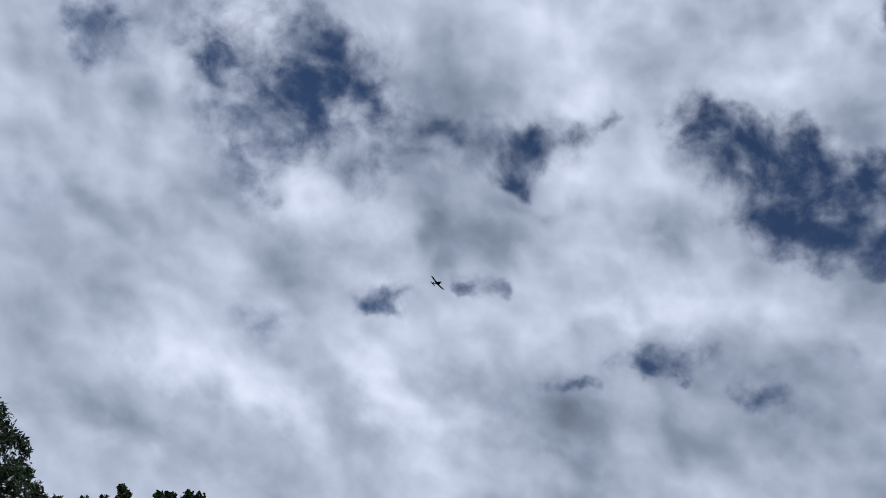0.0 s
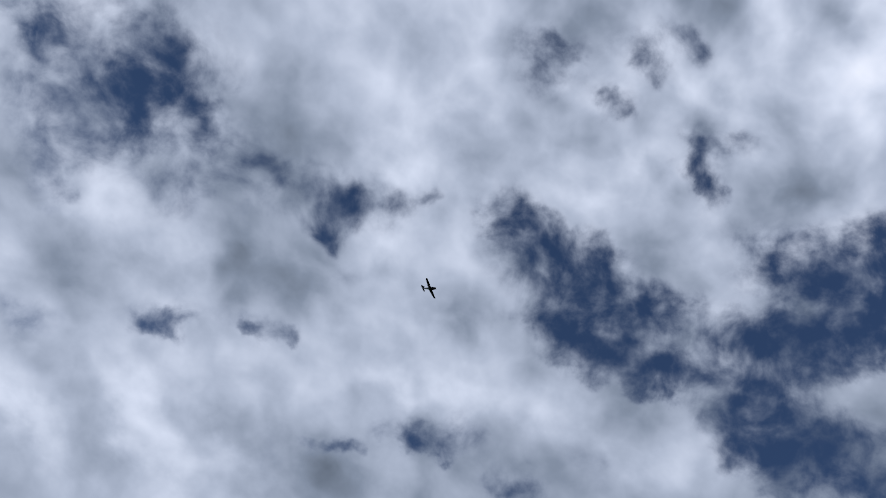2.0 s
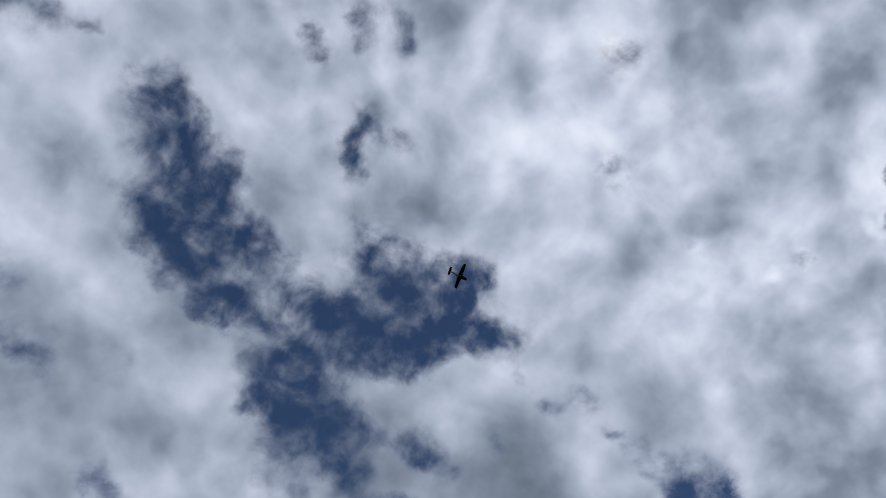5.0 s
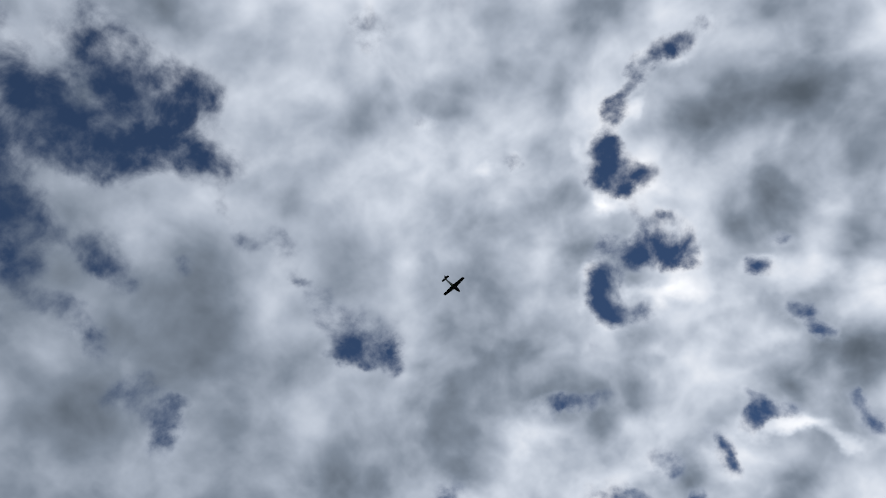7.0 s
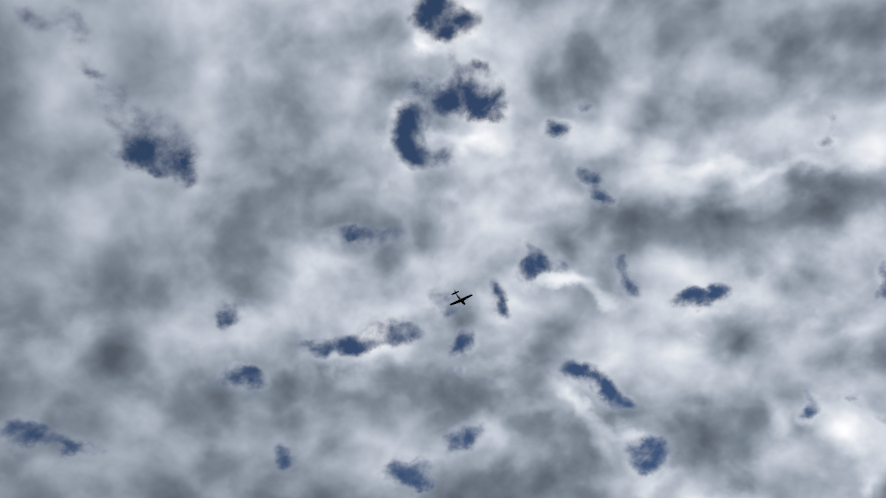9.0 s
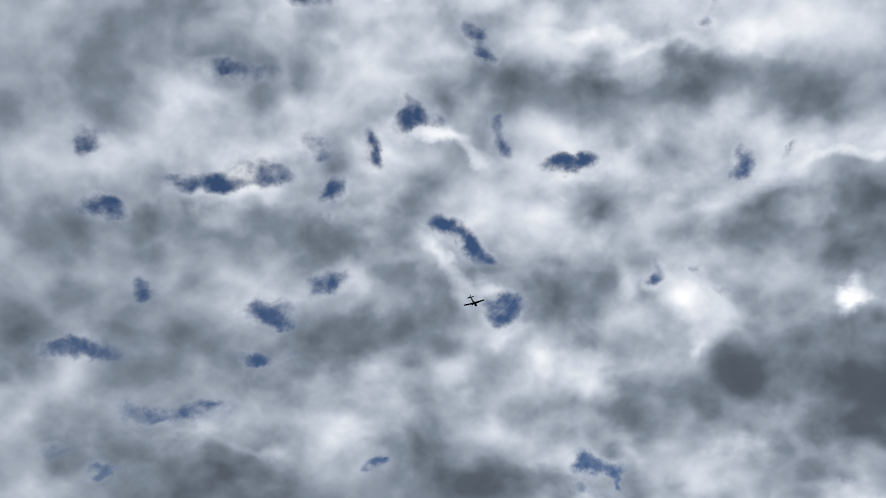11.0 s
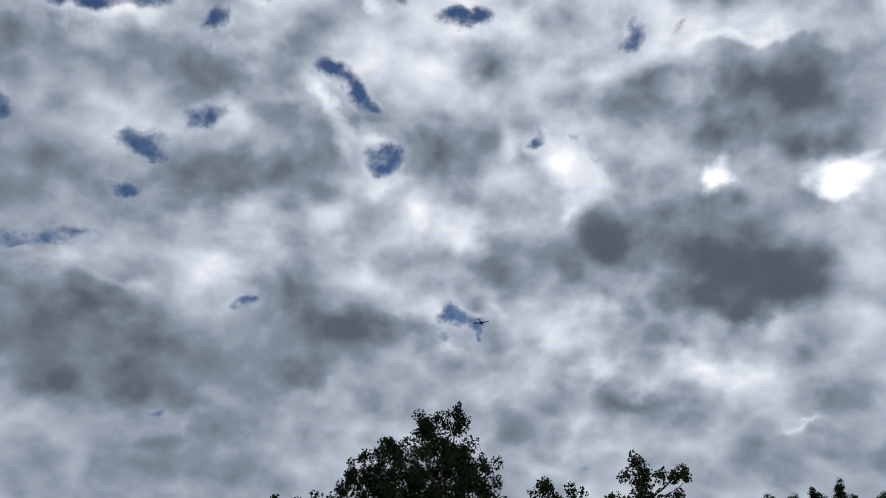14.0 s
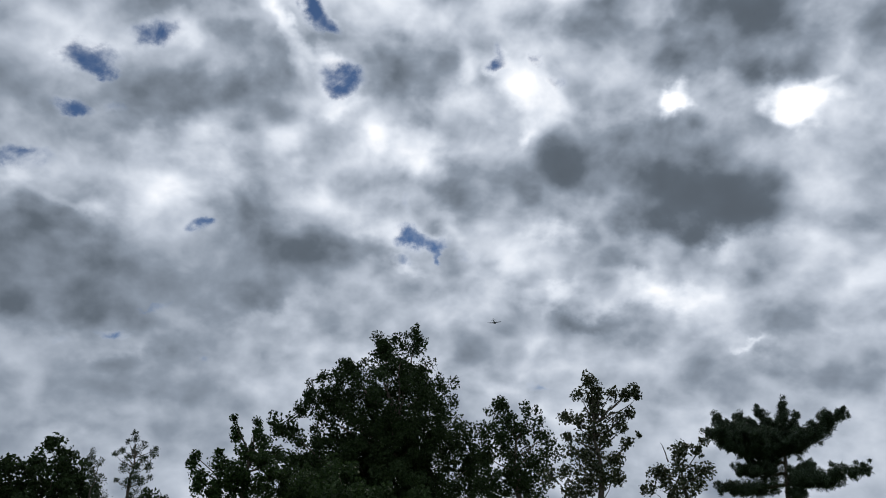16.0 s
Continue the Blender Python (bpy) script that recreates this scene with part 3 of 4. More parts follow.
rims = patches(lumpy, [
    (-17.2, 39.8, 1.43, 0.84, 25, 0.4),
    (4.4, 27.3, 1.79, 0.91, -51, 0.5),
    (-0.7, 27.6, 1.32, 0.79, -47, 0.5),
    (2, 25.2, 1.33, 0.36, -5, 0.5),
    (-7.7, 27.5, 1.33, 0.88, -20, 0.6),
    (-14.8, 23, 3.84, 0.82, -4, 0.45),
    (-19.4, 25.4, 1.53, 0.57, -2, 0.4),
    (-13.6, 24.4, 1.01, 0.5, -7, 0.5),
    (-20, 19.1, 0.97, 0.3, -2, 0.5),
    (-8.1, 23.7, 1.33, 0.48, 53, 0.4),
    (11.6, 21.9, 1.44, 0.7, 25, 0.3),
    (15.7, 31.8, 1.41, 0.73, 44, 0.3),
    (25.3, 27.5, 2.28, 0.51, 0, 0.35),
    (30.1, 27.7, 2.04, 0.5, 25, 0.3),
    (20, 38.8, 3.87, 0.9, 16, 0.3),
], rims)
rims = patches(lumpy, [
    (-26.2, 33, 2.1, 1.03, -11, 1.3),
    (-28.1, 33.9, 0.85, 0.38, 4, 0.6),
    (11.8, 47.6, 1.89, 0.5, -25, 0.6),
    (14.7, 48, 2.67, 0.44, 3, 0.6),
    (0.7, 45.6, 2.79, 0.48, 14, 0.5),
    (2.2, 55.8, 3.15, 0.7, -25, 0.5),
    (-11.4, 54.8, 6.12, 1.14, -10, 0.5),
    (-7.3, 52.7, 7.28, 0.47, -19, 0.55),
    (2.8, 60.4, 2.58, 0.69, -23, 0.3),
    (23.9, 57.4, 1.92, 0.65, -2, 0.6),
    (34.3, 58.5, 1, 0.5, 47, 0.6),
    (31.5, 63.2, 1.57, 0.42, -22, 0.6),
    (17.5, 56.3, 2.84, 0.65, 8, 0.4),
    (13.5, 53.3, 2.41, 0.65, 19, 0.4),
    (33.3, 41.7, 3.6, 0.5, 15, 0.35),
], rims)
rims = patches(lumpy, [
    (13.8, 41.2, 1.87, 0.5, -22, 0.6),
    (10.3, 39.1, 1.44, 0.49, -22, 0.5),
    (34.6, 65.9, 1.26, 0.5, -74, 0.6),
    (32.5, 63.2, 1.32, 0.5, -19, 0.5),
    (33.9, 57.2, 1.99, 0.5, -79, 0.6),
    (26, 57.8, 2.03, 0.64, -2, 0.65),
    (24.6, 63.5, 1.32, 0.53, -27, 0.4),
    (28, 68.7, 0.87, 0.35, 55, 0.6),
    (18.2, 71.5, 1.37, 0.34, 15, 0.5),
    (10.9, 57, 6.28, 0.99, -18, 0.45),
    (18.2, 60.1, 1.7, 0.69, -18, 0.4),
    (26.6, 53.4, 2.25, 0.7, -6, 0.4),
    (49.9, 63.5, 0.89, 0.44, 0, 0.4),
    (-1.5, 71, 4.06, 1.27, -35, 0.25),
    (147.1, 19.5, 5.44, 1.2, 14, 0.3),
], rims)
rims = patches(lumpy, [
    (140.1, 21, 3.13, 1.05, -2, 0.3),
    (134.5, 25.1, 4.2, 1.26, -9, 0.3),
    (146.9, 33.2, 3.68, 1.63, 38, 0.3),
    (134.5, 48.4, 3.23, 1.59, 30, 0.3),
    (131.3, 43.1, 2.85, 1.44, 40, 0.3),
    (160, 32.4, 1.69, 1.01, -15, 0.25),
    (124.7, 46.4, 2.35, 1.05, -53, 0.3),
    (119.9, 37.2, 6.02, 1.06, 23, 0.25),
], rims)

gaps = sums(wt, "SUBTRACT", 1.0, gaps)
# bright fringes round the gaps
halo = node(wt, "ShaderNodeMapRange", [("Value", gaps), ("From Min", 0.0), ("From Max", 0.5)], interpolation="SMOOTHSTEP").outputs[0]
# the cloud is softer and more even away from the sun
sunward = node(wt, "ShaderNodeVectorMath", [(0, view), (1, toward(SUN_YAW, SUN_HEIGHT))], operation="DOT_PRODUCT").outputs["Value"]
relief = node(wt, "ShaderNodeMapRange", [("Value", sunward), ("From Min", 0.15), ("From Max", 0.85), ("To Min", 0.45), ("To Max", 1.0)]).outputs[0]
# cover: 1 is closed cloud, 0 open sky; torn and veiled at its edges
grain = sums(wt, "SUBTRACT", fbm(rolled, 36.0, 6.0, 0.55), 0.5)
wide = sums(wt, "SUBTRACT", fbm(rolled, 9.0, 3.0, 0.5), 0.5)
near_gap = node(wt, "ShaderNodeMapRange", [("Value", gaps), ("From Min", 0.02), ("From Max", 0.5)], interpolation="SMOOTHSTEP").outputs[0]
ragged = sums(wt, "MULTIPLY_ADD", wide, 0.5, sums(wt, "MULTIPLY", grain, sums(wt, "MULTIPLY_ADD", relief, 0.6, 0.9)))
openness = sums(wt, "MULTIPLY_ADD", ragged, near_gap, gaps)
cover = node(wt, "ShaderNodeMapRange", [("Value", openness), ("From Min", 0.06), ("From Max", sums(wt, "MULTIPLY_ADD", relief, -0.2, 1.19)), ("To Min", 1.0), ("To Max", 0.0)], interpolation="SMOOTHSTEP").outputs[0]

# how much light the cloud lets through: heaped, with thin bright seams, the more so towards the sun
heap_at = shifted(deck, fbm(deck, 9.0, 3.0, 0.5, colour=True), 0.035)
heap = node(wt, "ShaderNodeTexVoronoi", [("Vector", heap_at), ("Scale", 12.5), ("Detail", 1.0), ("Roughness", 0.45), ("Lacunarity", 2.3)])
heap.feature, heap.normalize = "SMOOTH_F1", True
heap.inputs["Smoothness"].default_value = 0.5
heap = sums(wt, "SUBTRACT", heap.outputs["Distance"], 0.33)
broad = sums(wt, "SUBTRACT", fbm(rolled, 4.0, 4.0, 0.5), 0.5)
puff = sums(wt, "SUBTRACT", fbm(heap_at, 12.0, 4.0, 0.5), 0.5)
low = node(wt, "ShaderNodeMapRange", [("Value", height), ("From Min", 0.2), ("From Max", 0.55), ("To Min", 0.5), ("To Max", 1.0)]).outputs[0]
relief = sums(wt, "MULTIPLY", sums(wt, "MULTIPLY", relief, low), sums(wt, "MULTIPLY_ADD", thick, -0.8, 1.0, clamp=True))
# rounded knobs at three sizes
knobs = None
for size, share in ((9.0, 0.5), (19.0, 0.3), (41.0, 0.16)):
    k = sums(wt, "ABSOLUTE", sums(wt, "SUBTRACT", fbm(heap_at, size, 0.0), 0.5))
    knobs = sums(wt, "MULTIPLY", k, share) if knobs is None else sums(wt, "MULTIPLY_ADD", k, share, knobs)
form = sums(wt, "MULTIPLY_ADD", heap, 1.35, sums(wt, "MULTIPLY", puff, 0.35))
form = sums(wt, "MULTIPLY_ADD", sums(wt, "SUBTRACT", 0.12, knobs), 0.8, form)
# the sides of the heaps that face the sun are lit, the others shaded
sunside = node(wt, "ShaderNodeVectorMath", [(0, heap_at), (1, toward(SUN_YAW, SUN_HEIGHT) * 0.02)], operation="ADD").outputs[0]
lit = sums(wt, "SUBTRACT", fbm(heap_at, 15.0, 4.0, 0.48), fbm(sunside, 15.0, 4.0, 0.48))
form = sums(wt, "MULTIPLY_ADD", lit, 0.75, form)
form = sums(wt, "MULTIPLY_ADD", halo, 0.13, form)
tone = sums(wt, "MULTIPLY_ADD", form, relief, sums(wt, "MULTIPLY_ADD", broad, 0.25, 0.61))
thin = sums(wt, "MULTIPLY_ADD", thin, 0.5, sums(wt, "MULTIPLY", rims, 0.3))
thick = sums(wt, "MULTIPLY_ADD", thick, 0.32, sums(wt, "MULTIPLY", sums(wt, "SUBTRACT", 1.0, bodies), 0.25))
tone = sums(wt, "ADD", tone, sums(wt, "MULTIPLY", thin, sums(wt, "MULTIPLY_ADD", puff, 0.8, 1.0)))
tone = sums(wt, "SUBTRACT", tone, sums(wt, "MULTIPLY", thick, sums(wt, "MULTIPLY_ADD", puff, -1.3, 1.0)))
tone = node(wt, "ShaderNodeMath", [(0, tone), (1, 0.14), (2, 0.3)], operation="SMOOTH_MAX").outputs[0]
ramp = node(wt, "ShaderNodeValToRGB", [("Fac", sums(wt, "MULTIPLY", tone, 0.7, clamp=True))])
stops = ((0.0, (0.058, 0.069, 0.083)), (0.16, (0.095, 0.118, 0.148)), (0.3, (0.219, 0.26, 0.321)), (0.43, (0.41, 0.46, 0.54)), (0.56, (0.63, 0.68, 0.76)), (0.72, (0.9, 0.92, 0.96)), (1.0, (1.4, 1.4, 1.4)))
e = ramp.color_ramp.elements
while len(e) < len(stops):
    e.new(0.5)
for k, (place, colour) in zip(e, stops):
    k.position, k.color = place, (*colour, 1)

air = node(wt, "ShaderNodeTexSky")
air.sky_type, air.sun_disc = "NISHITA", False
air.sun_elevation, air.sun_rotation = radians(SUN_HEIGHT), radians(-SUN_YAW)
air.air_density, air.dust_density, air.ozone_density = 0.85, 0.0, 6.0
blue = node(wt, "ShaderNodeBackground", [("Color", air.outputs[0]), ("Strength", 0.047)])
white = node(wt, "ShaderNodeBackground", [("Color", ramp.outputs[0]), ("Strength", 1.0)])
both = node(wt, "ShaderNodeMixShader", [(0, cover), (1, blue.outputs[0]), (2, white.outputs[0])])
node(wt, "ShaderNodeOutputWorld", [(0, both.outputs[0])])

# ---- materials ----


def material(name, dark, light, rough=0.7, scale=3.0, metal=0.0, bump=0.2, island=False, through_light=0.0, coat=0.0, gloss=0.4):
    """A surface that wanders between two colours at two scales, with fine relief."""
    m = bpy.data.materials.new(name)
    m.use_nodes = True
    t = m.node_tree
    b = t.nodes["Principled BSDF"]
    at = node(t, "ShaderNodeTexCoord").outputs["Object"]
    coarse = node(t, "ShaderNodeTexNoise", [("Vector", at), ("Scale", scale), ("Detail", 4.0)]).outputs["Fac"]
    fine = node(t, "ShaderNodeTexNoise", [("Vector", at), ("Scale", scale * 9), ("Detail", 5.0)]).outputs["Fac"]
    mixed = sums(t, "MULTIPLY_ADD", fine, 0.4, sums(t, "MULTIPLY", coarse, 0.6))
    if island:
        mixed = sums(t, "MULTIPLY_ADD", node(t, "ShaderNodeNewGeometry").outputs["Random Per Island"], 0.6, sums(t, "MULTIPLY", mixed, 0.4))
    span = node(t, "ShaderNodeMapRange", [("Value", mixed), ("From Min", 0.25), ("From Max", 0.75)]).outputs[0]
    r = node(t, "ShaderNodeValToRGB", [("Fac", span)])
    r.color_ramp.elements[0].color, r.color_ramp.elements[1].color = (*dark, 1), (*light, 1)
    t.links.new(r.outputs[0], b.inputs["Base Color"])
    b.inputs["Specular IOR Level"].default_value = gloss
    b.inputs["Roughness"].default_value, b.inputs["Metallic"].default_value, b.inputs["Coat Weight"].default_value = rough, metal, coat
    if bump:
        t.links.new(node(t, "ShaderNodeBump", [("Height", fine), ("Strength", bump), ("Distance", 0.02)]).outputs[0], b.inputs["Normal"])
    if through_light:
        tr = node(t, "ShaderNodeBsdfTranslucent", [("Color", r.outputs[0])])
        mix = node(t, "ShaderNodeMixShader", [(0, through_light), (1, b.outputs[0]), (2, tr.outputs[0])])
        t.links.new(mix.outputs[0], t.nodes["Material Output"].inputs[0])
    return m


BARK = material("bark", (0.05, 0.04, 0.03), (0.13, 0.11, 0.085), 0.9, 6.0, bump=0.6)
OAK_LEAF = material("oak_leaf", (0.016, 0.032, 0.01), (0.034, 0.056, 0.018), 0.65, 1.5, bump=0, island=True, through_light=0.1, gloss=0.15)
MAPLE_LEAF = material("maple_leaf", (0.02, 0.04, 0.012), (0.045, 0.078, 0.022), 0.6, 1.5, bump=0, island=True, through_light=0.15, gloss=0.2)
RED_LEAF = material("reddish_leaf", (0.03, 0.045, 0.018), (0.07, 0.075, 0.035), 0.5, 1.5, bump=0, island=True, through_light=0.2)
NEEDLE = material("needle", (0.018, 0.035, 0.016), (0.04, 0.065, 0.028), 0.55, 2.0, bump=0, island=True, through_light=0.08)
GRASS = material("grass", (0.03, 0.06, 0.015), (0.075, 0.12, 0.03), 0.9, 0.6)
NAVY = material("navy_paint", (0.008, 0.008, 0.014), (0.014, 0.014, 0.022), 0.7, 1.2, bump=0.02, gloss=0.08)
PALE = material("pale_paint", (0.16, 0.17, 0.19), (0.22, 0.23, 0.25), 0.5, 1.2, bump=0.02)
RUBBER = material("black_rubber", (0.015, 0.015, 0.015), (0.03, 0.03, 0.03), 0.7, 8.0)
METAL = material("bare_metal", (0.3, 0.3, 0.31), (0.5, 0.5, 0.5), 0.3, 5.0, metal=1.0, bump=0.05)
GLAZING = bpy.data.materials.new("tinted_glazing")
GLAZING.use_nodes = True
glz = GLAZING.node_tree.nodes["Principled BSDF"]
glz.inputs["Base Color"].default_value, glz.inputs["Roughness"].default_value, glz.inputs["Transmission Weight"].default_value = (0.25, 0.28, 0.3, 1), 0.05, 0.6

# ---- mesh helpers ----


def part(name, bm, mat, parent=None, label="", kind=""):
    """Links a bmesh as one mesh object under a thing or a part."""
    me = bpy.data.meshes.new(name)
    bm.normal_update()
    bm.to_mesh(me)
    bm.free()
    for p in me.polygons:
        p.use_smooth = True
    me.materials.append(mat)
    ob = new(name, me)
    ob.parent = parent
    return tagged(ob, label, kind=kind)


def loft(bm, rings, closed=True):
    """Skins a row of rings of points; caps both ends."""
    made = [[bm.verts.new(p) for p in ring] for ring in rings]
    n = len(made[0])
    for a, b in zip(made, made[1:]):
        for i in range(n if closed else n - 1):
            bm.faces.new((a[i], a[(i + 1) % n], b[(i + 1) % n], b[i]))
    if closed:
        bm.faces.new(made[0][::-1])
        bm.faces.new(made[-1])
    bmesh.ops.recalc_face_normals(bm, faces=bm.faces)
    return bm


def tube(bm, points, radii, sides=7):
    """A tapered tube along a line of points."""
    pts = [Vector(p) for p in points]
    rings = []
    for i, p in enumerate(pts):
        way = (pts[min(i + 1, len(pts) - 1)] - pts[max(i - 1, 0)]).normalized()
        side = way.orthogonal().normalized()
        other = way.cross(side)
        rings.append([p + (side * math.cos(k) + other * math.sin(k)) * radii[i] for k in (2 * math.pi * j / sides for j in range(sides))])
    return loft(bm, rings)


def bent(a, b, rng, sag=0.1, steps=5):
    """A slightly crooked line of points from a to b."""
    a, b = Vector(a), Vector(b)
    length = (b - a).length
    out = []
    for i in range(steps + 1):
        k = i / steps
        w = Vector(rng.normal(0, 0.03 * length, 3)) * math.sin(math.pi * k)
        out.append(a.lerp(b, k) + w + Vector((0, 0, sag * length * math.sin(math.pi * k))))
    return out


def foliage(name, mat, parent, centres, sizes, counts, leaf, aspect, rng, flat=1.0):
    """One mesh of folded leaves, gathered in clumps round the centres."""
    c = np.repeat(np.asarray(centres), counts, axis=0)
    s = np.repeat(np.asarray(sizes), counts)[:, None]
    n = len(c)
    off = rng.normal(0, 1, (n, 3))
    off *= (rng.uniform(0.0, 1.0, (n, 1)) ** 0.45) / np.linalg.norm(off, axis=1)[:, None] * s
    off[:, 2] *= flat
    c = c + off
    a = rng.normal(0, 1, (n, 3))
    a[:, 2] -= 0.3
    a /= np.linalg.norm(a, axis=1)[:, None]
    b = np.cross(a, rng.normal(0, 1, (n, 3)))
    b /= np.linalg.norm(b, axis=1)[:, None]
    up = np.cross(a, b)
    ln = leaf * rng.uniform(0.6, 1.3, (n, 1))
    w = ln * aspect * 0.5
    v = np.empty((n, 4, 3))
    v[:, 0], v[:, 2] = c - a * ln * 0.5, c + a * ln * 0.5
    v[:, 1], v[:, 3] = c + b * w + up * w * 0.5, c - b * w + up * w * 0.5
    me = bpy.data.meshes.new(name)
    me.from_pydata(v.reshape(-1, 3), [], np.arange(4 * n).reshape(n, 4))
    me.materials.append(mat)
    ob = new(name, me)
    ob.parent = parent
    return tagged(ob, kind="stuff")


def shell(lobes, rng, depth, per, clump):
    """Clump centres on the skin and inside of lobes (across, height, radius), thrown back and forth by depth."""
    centres, sizes = [], []
    for x, z, r in lobes:
        back = rng.uniform(-depth, depth) * r
        for _ in range(max(4, int(per * r * r))):
            d = rng.normal(0, 1, 3)
            d /= np.linalg.norm(d)
            k = r * rng.choice((rng.uniform(0.1, 0.75), rng.uniform(0.75, 1.06)), p=(0.4, 0.6))
            centres.append((x + d[0] * k, back + d[1] * k, z + d[2] * k * 0.95))
            sizes.append(min(clump, 0.8 * r + 0.08) * rng.uniform(0.6, 1.3))
    return centres, sizes


def broadleaf(yaw, away, lobes, mat, label, seed, trunk=0.3, per=16, clump=0.42, leaves=60, leaf=0.2, aspect=0.7, depth=0.5, name="tree", twigs=()):
    """A broad-leaved tree: lobes of its crown as (across, height over ground, radius)."""
    rng = np.random.default_rng(seed)
    at = toward(yaw, 0) * away
    root = tagged(new(name), label, "tree", "trees round the clearing")
    root.matrix_world = pose(at.x, at.y, 0, 0, 0, yaw)
    top = max(z for _, z, _ in lobes)
    heart = sum(x * r for x, _, r in lobes) / sum(r for _, _, r in lobes)
    low = min(z - r for _, z, r in lobes)
    fork = (heart * 0.5, 0, max(1.5, low + 0.2 * (top - low)))
    stem = bent((heart * 0.4, 0, -0.1), fork, rng, 0, 6) + bent(fork, (heart, 0, top - 0.6), rng, 0, 6)[1:]
    part("trunk", tube(bmesh.new(), stem, [trunk * (1.25 if i == 0 else 1) * (1 - 0.08 * i) for i in range(len(stem))], 10), BARK, root)
    for x, z, r in lobes:
        k = max([i for i, p in enumerate(stem[:-2]) if p.z < z - 0.5 * abs(x - p.x)] or [1])
        way = bent(stem[k], (x, rng.uniform(-0.4, 0.4) * r, z), rng, -0.04)
        part("limb", tube(bmesh.new(), way, [trunk * 0.2 * (1 - 0.16 * i) for i in range(len(way))], 6), BARK, root)
    for x0, z0, x1, z1 in twigs:
        way = bent((x0, 0, z0), (x1, 0, z1), rng, 0.06)
        part("bare_twig", tube(bmesh.new(), way, [0.03 - 0.004 * i for i in range(len(way))], 5), BARK, root, "bare grey twig")
    centres, sizes = shell(lobes, rng, depth, per, clump)
    foliage("crown", mat, root, centres, sizes, [max(8, int(leaves * min(1, (k / clump) ** 2))) for k in sizes], leaf, aspect, rng)
    return root


def conifer(yaw, away, height, lean, boughs, label, seed, trunk=0.2, leaf=0.17, tuft=0.27, name="pine_tree", leaves=70, spread=0.5, thick=0.6):
    """A conifer: boughs as (height on the trunk, reach across, rise at the tip, depth)."""
    rng = np.random.default_rng(seed)
    at = toward(yaw, 0) * away
    root = tagged(new(name), label, "tree", "trees round the clearing")
    root.matrix_world = pose(at.x, at.y, 0, 0, 0, yaw)
    stem = [(lean * k * k, 0, height * k - 0.1) for k in (i / 8 for i in range(9))]
    part("trunk", tube(bmesh.new(), stem, [trunk * (1 - 0.11 * i) for i in range(9)], 9), BARK, root)
    centres, sizes = [], []
    for z, reach, rise, deep in boughs:
        k = z / height
        way = bent((lean * k * k, 0, z), (lean * k * k + reach, deep, z + rise), rng, -0.05, 8)
        part("bough", tube(bmesh.new(), way, [trunk * 0.3 * (1 - 0.1 * i) for i in range(9)], 6), BARK, root)
        long = math.hypot(reach, deep)
        for _ in range(max(6, int(long * 70))):
            s = rng.uniform(0.18, 1.0)
            i = min(int(s * 8), 7)
            p = way[i].lerp(way[i + 1], s * 8 - i)
            g = spread * (1.15 - s) * long * 0.4 + 0.08
            centres.append((p.x + rng.normal(0, g * 0.35), p.y + rng.normal(0, g), p.z + rng.normal(0.03, 0.09) * thick))
            sizes.append(tuft * rng.uniform(0.6, 1.2) * (1.2 - 0.5 * s))
    for _ in range(10):
        centres.append((lean + rng.normal(0, 0.08), rng.normal(0, 0.08), height - rng.uniform(0, 0.9)))
        sizes.append(tuft * 0.6)
    foliage("needles", NEEDLE, root, centres, sizes, leaves, leaf, 0.14, rng, thick)
    return root


# ---- the ground ----
bm = bmesh.new()
bmesh.ops.create_circle(bm, cap_ends=True, radius=4500, segments=64)
ground = part("ground", bm, GRASS, None, "mown green grass of an open clearing", "structure")
ground["category"] = "ground"

# ---- the trees ----
broadleaf(3.7, 38, [(0.51, 14.69, 1.33), (-0.28, 15.57, 0.67), (1.18, 15.82, 0.62), (-0.92, 13.47, 1.66), (1.72, 13.53, 1.32), (-2.71, 13.18, 1.05), (-3.22, 12.6, 0.7), (-1.77, 14.37, 0.51), (0.12, 11.95, 2.6), (2.23, 11.61, 1.54), (-1.8, 10.93, 2.15), (-4.47, 11.62, 0.74), (1.63, 9.53, 2.53), (-0.99, 9.02, 2.63), (3.58, 10.03, 1.22), (-3.21, 10.18, 1.4), (0.42, 9.99, 2.18), (-1.49, 9.48, 1.92), (0.21, 8.57, 2.62), (0.5, 6.53, 3.25), (-1.8, 6.29, 2.08), (2.6, 6.77, 2.1)], OAK_LEAF, "broad old oak with a dense dark green crown", 1, trunk=0.42, per=26, leaf=0.13, clump=0.34, leaves=95)
broadleaf(12.7, 30, [(-0.47, 9.76, 0.07), (-0.38, 9.43, 0.11), (-0.30, 9.05, 0.19), (0.29, 9.67, 0.08), (0.36, 9.38, 0.13), (0.45, 9.00, 0.24), (-1.60, 8.42, 0.11), (-1.66, 8.14, 0.12), (-0.89, 8.55, 0.13), (-0.85, 8.18, 0.23), (-0.07, 8.55, 0.34), (0.58, 8.53, 0.41), (-0.47, 8.01, 0.38), (-1.26, 7.79, 0.27), (-1.38, 7.33, 0.31), (1.04, 8.65, 0.30), (0.20, 7.67, 0.80), (1.30, 7.72, 0.75), (-0.84, 7.26, 0.49), (1.88, 7.38, 0.75)], MAPLE_LEAF, "green maple with two pointed tops beside the oak", 2, trunk=0.22, per=60, clump=0.26, leaf=0.11, leaves=85)
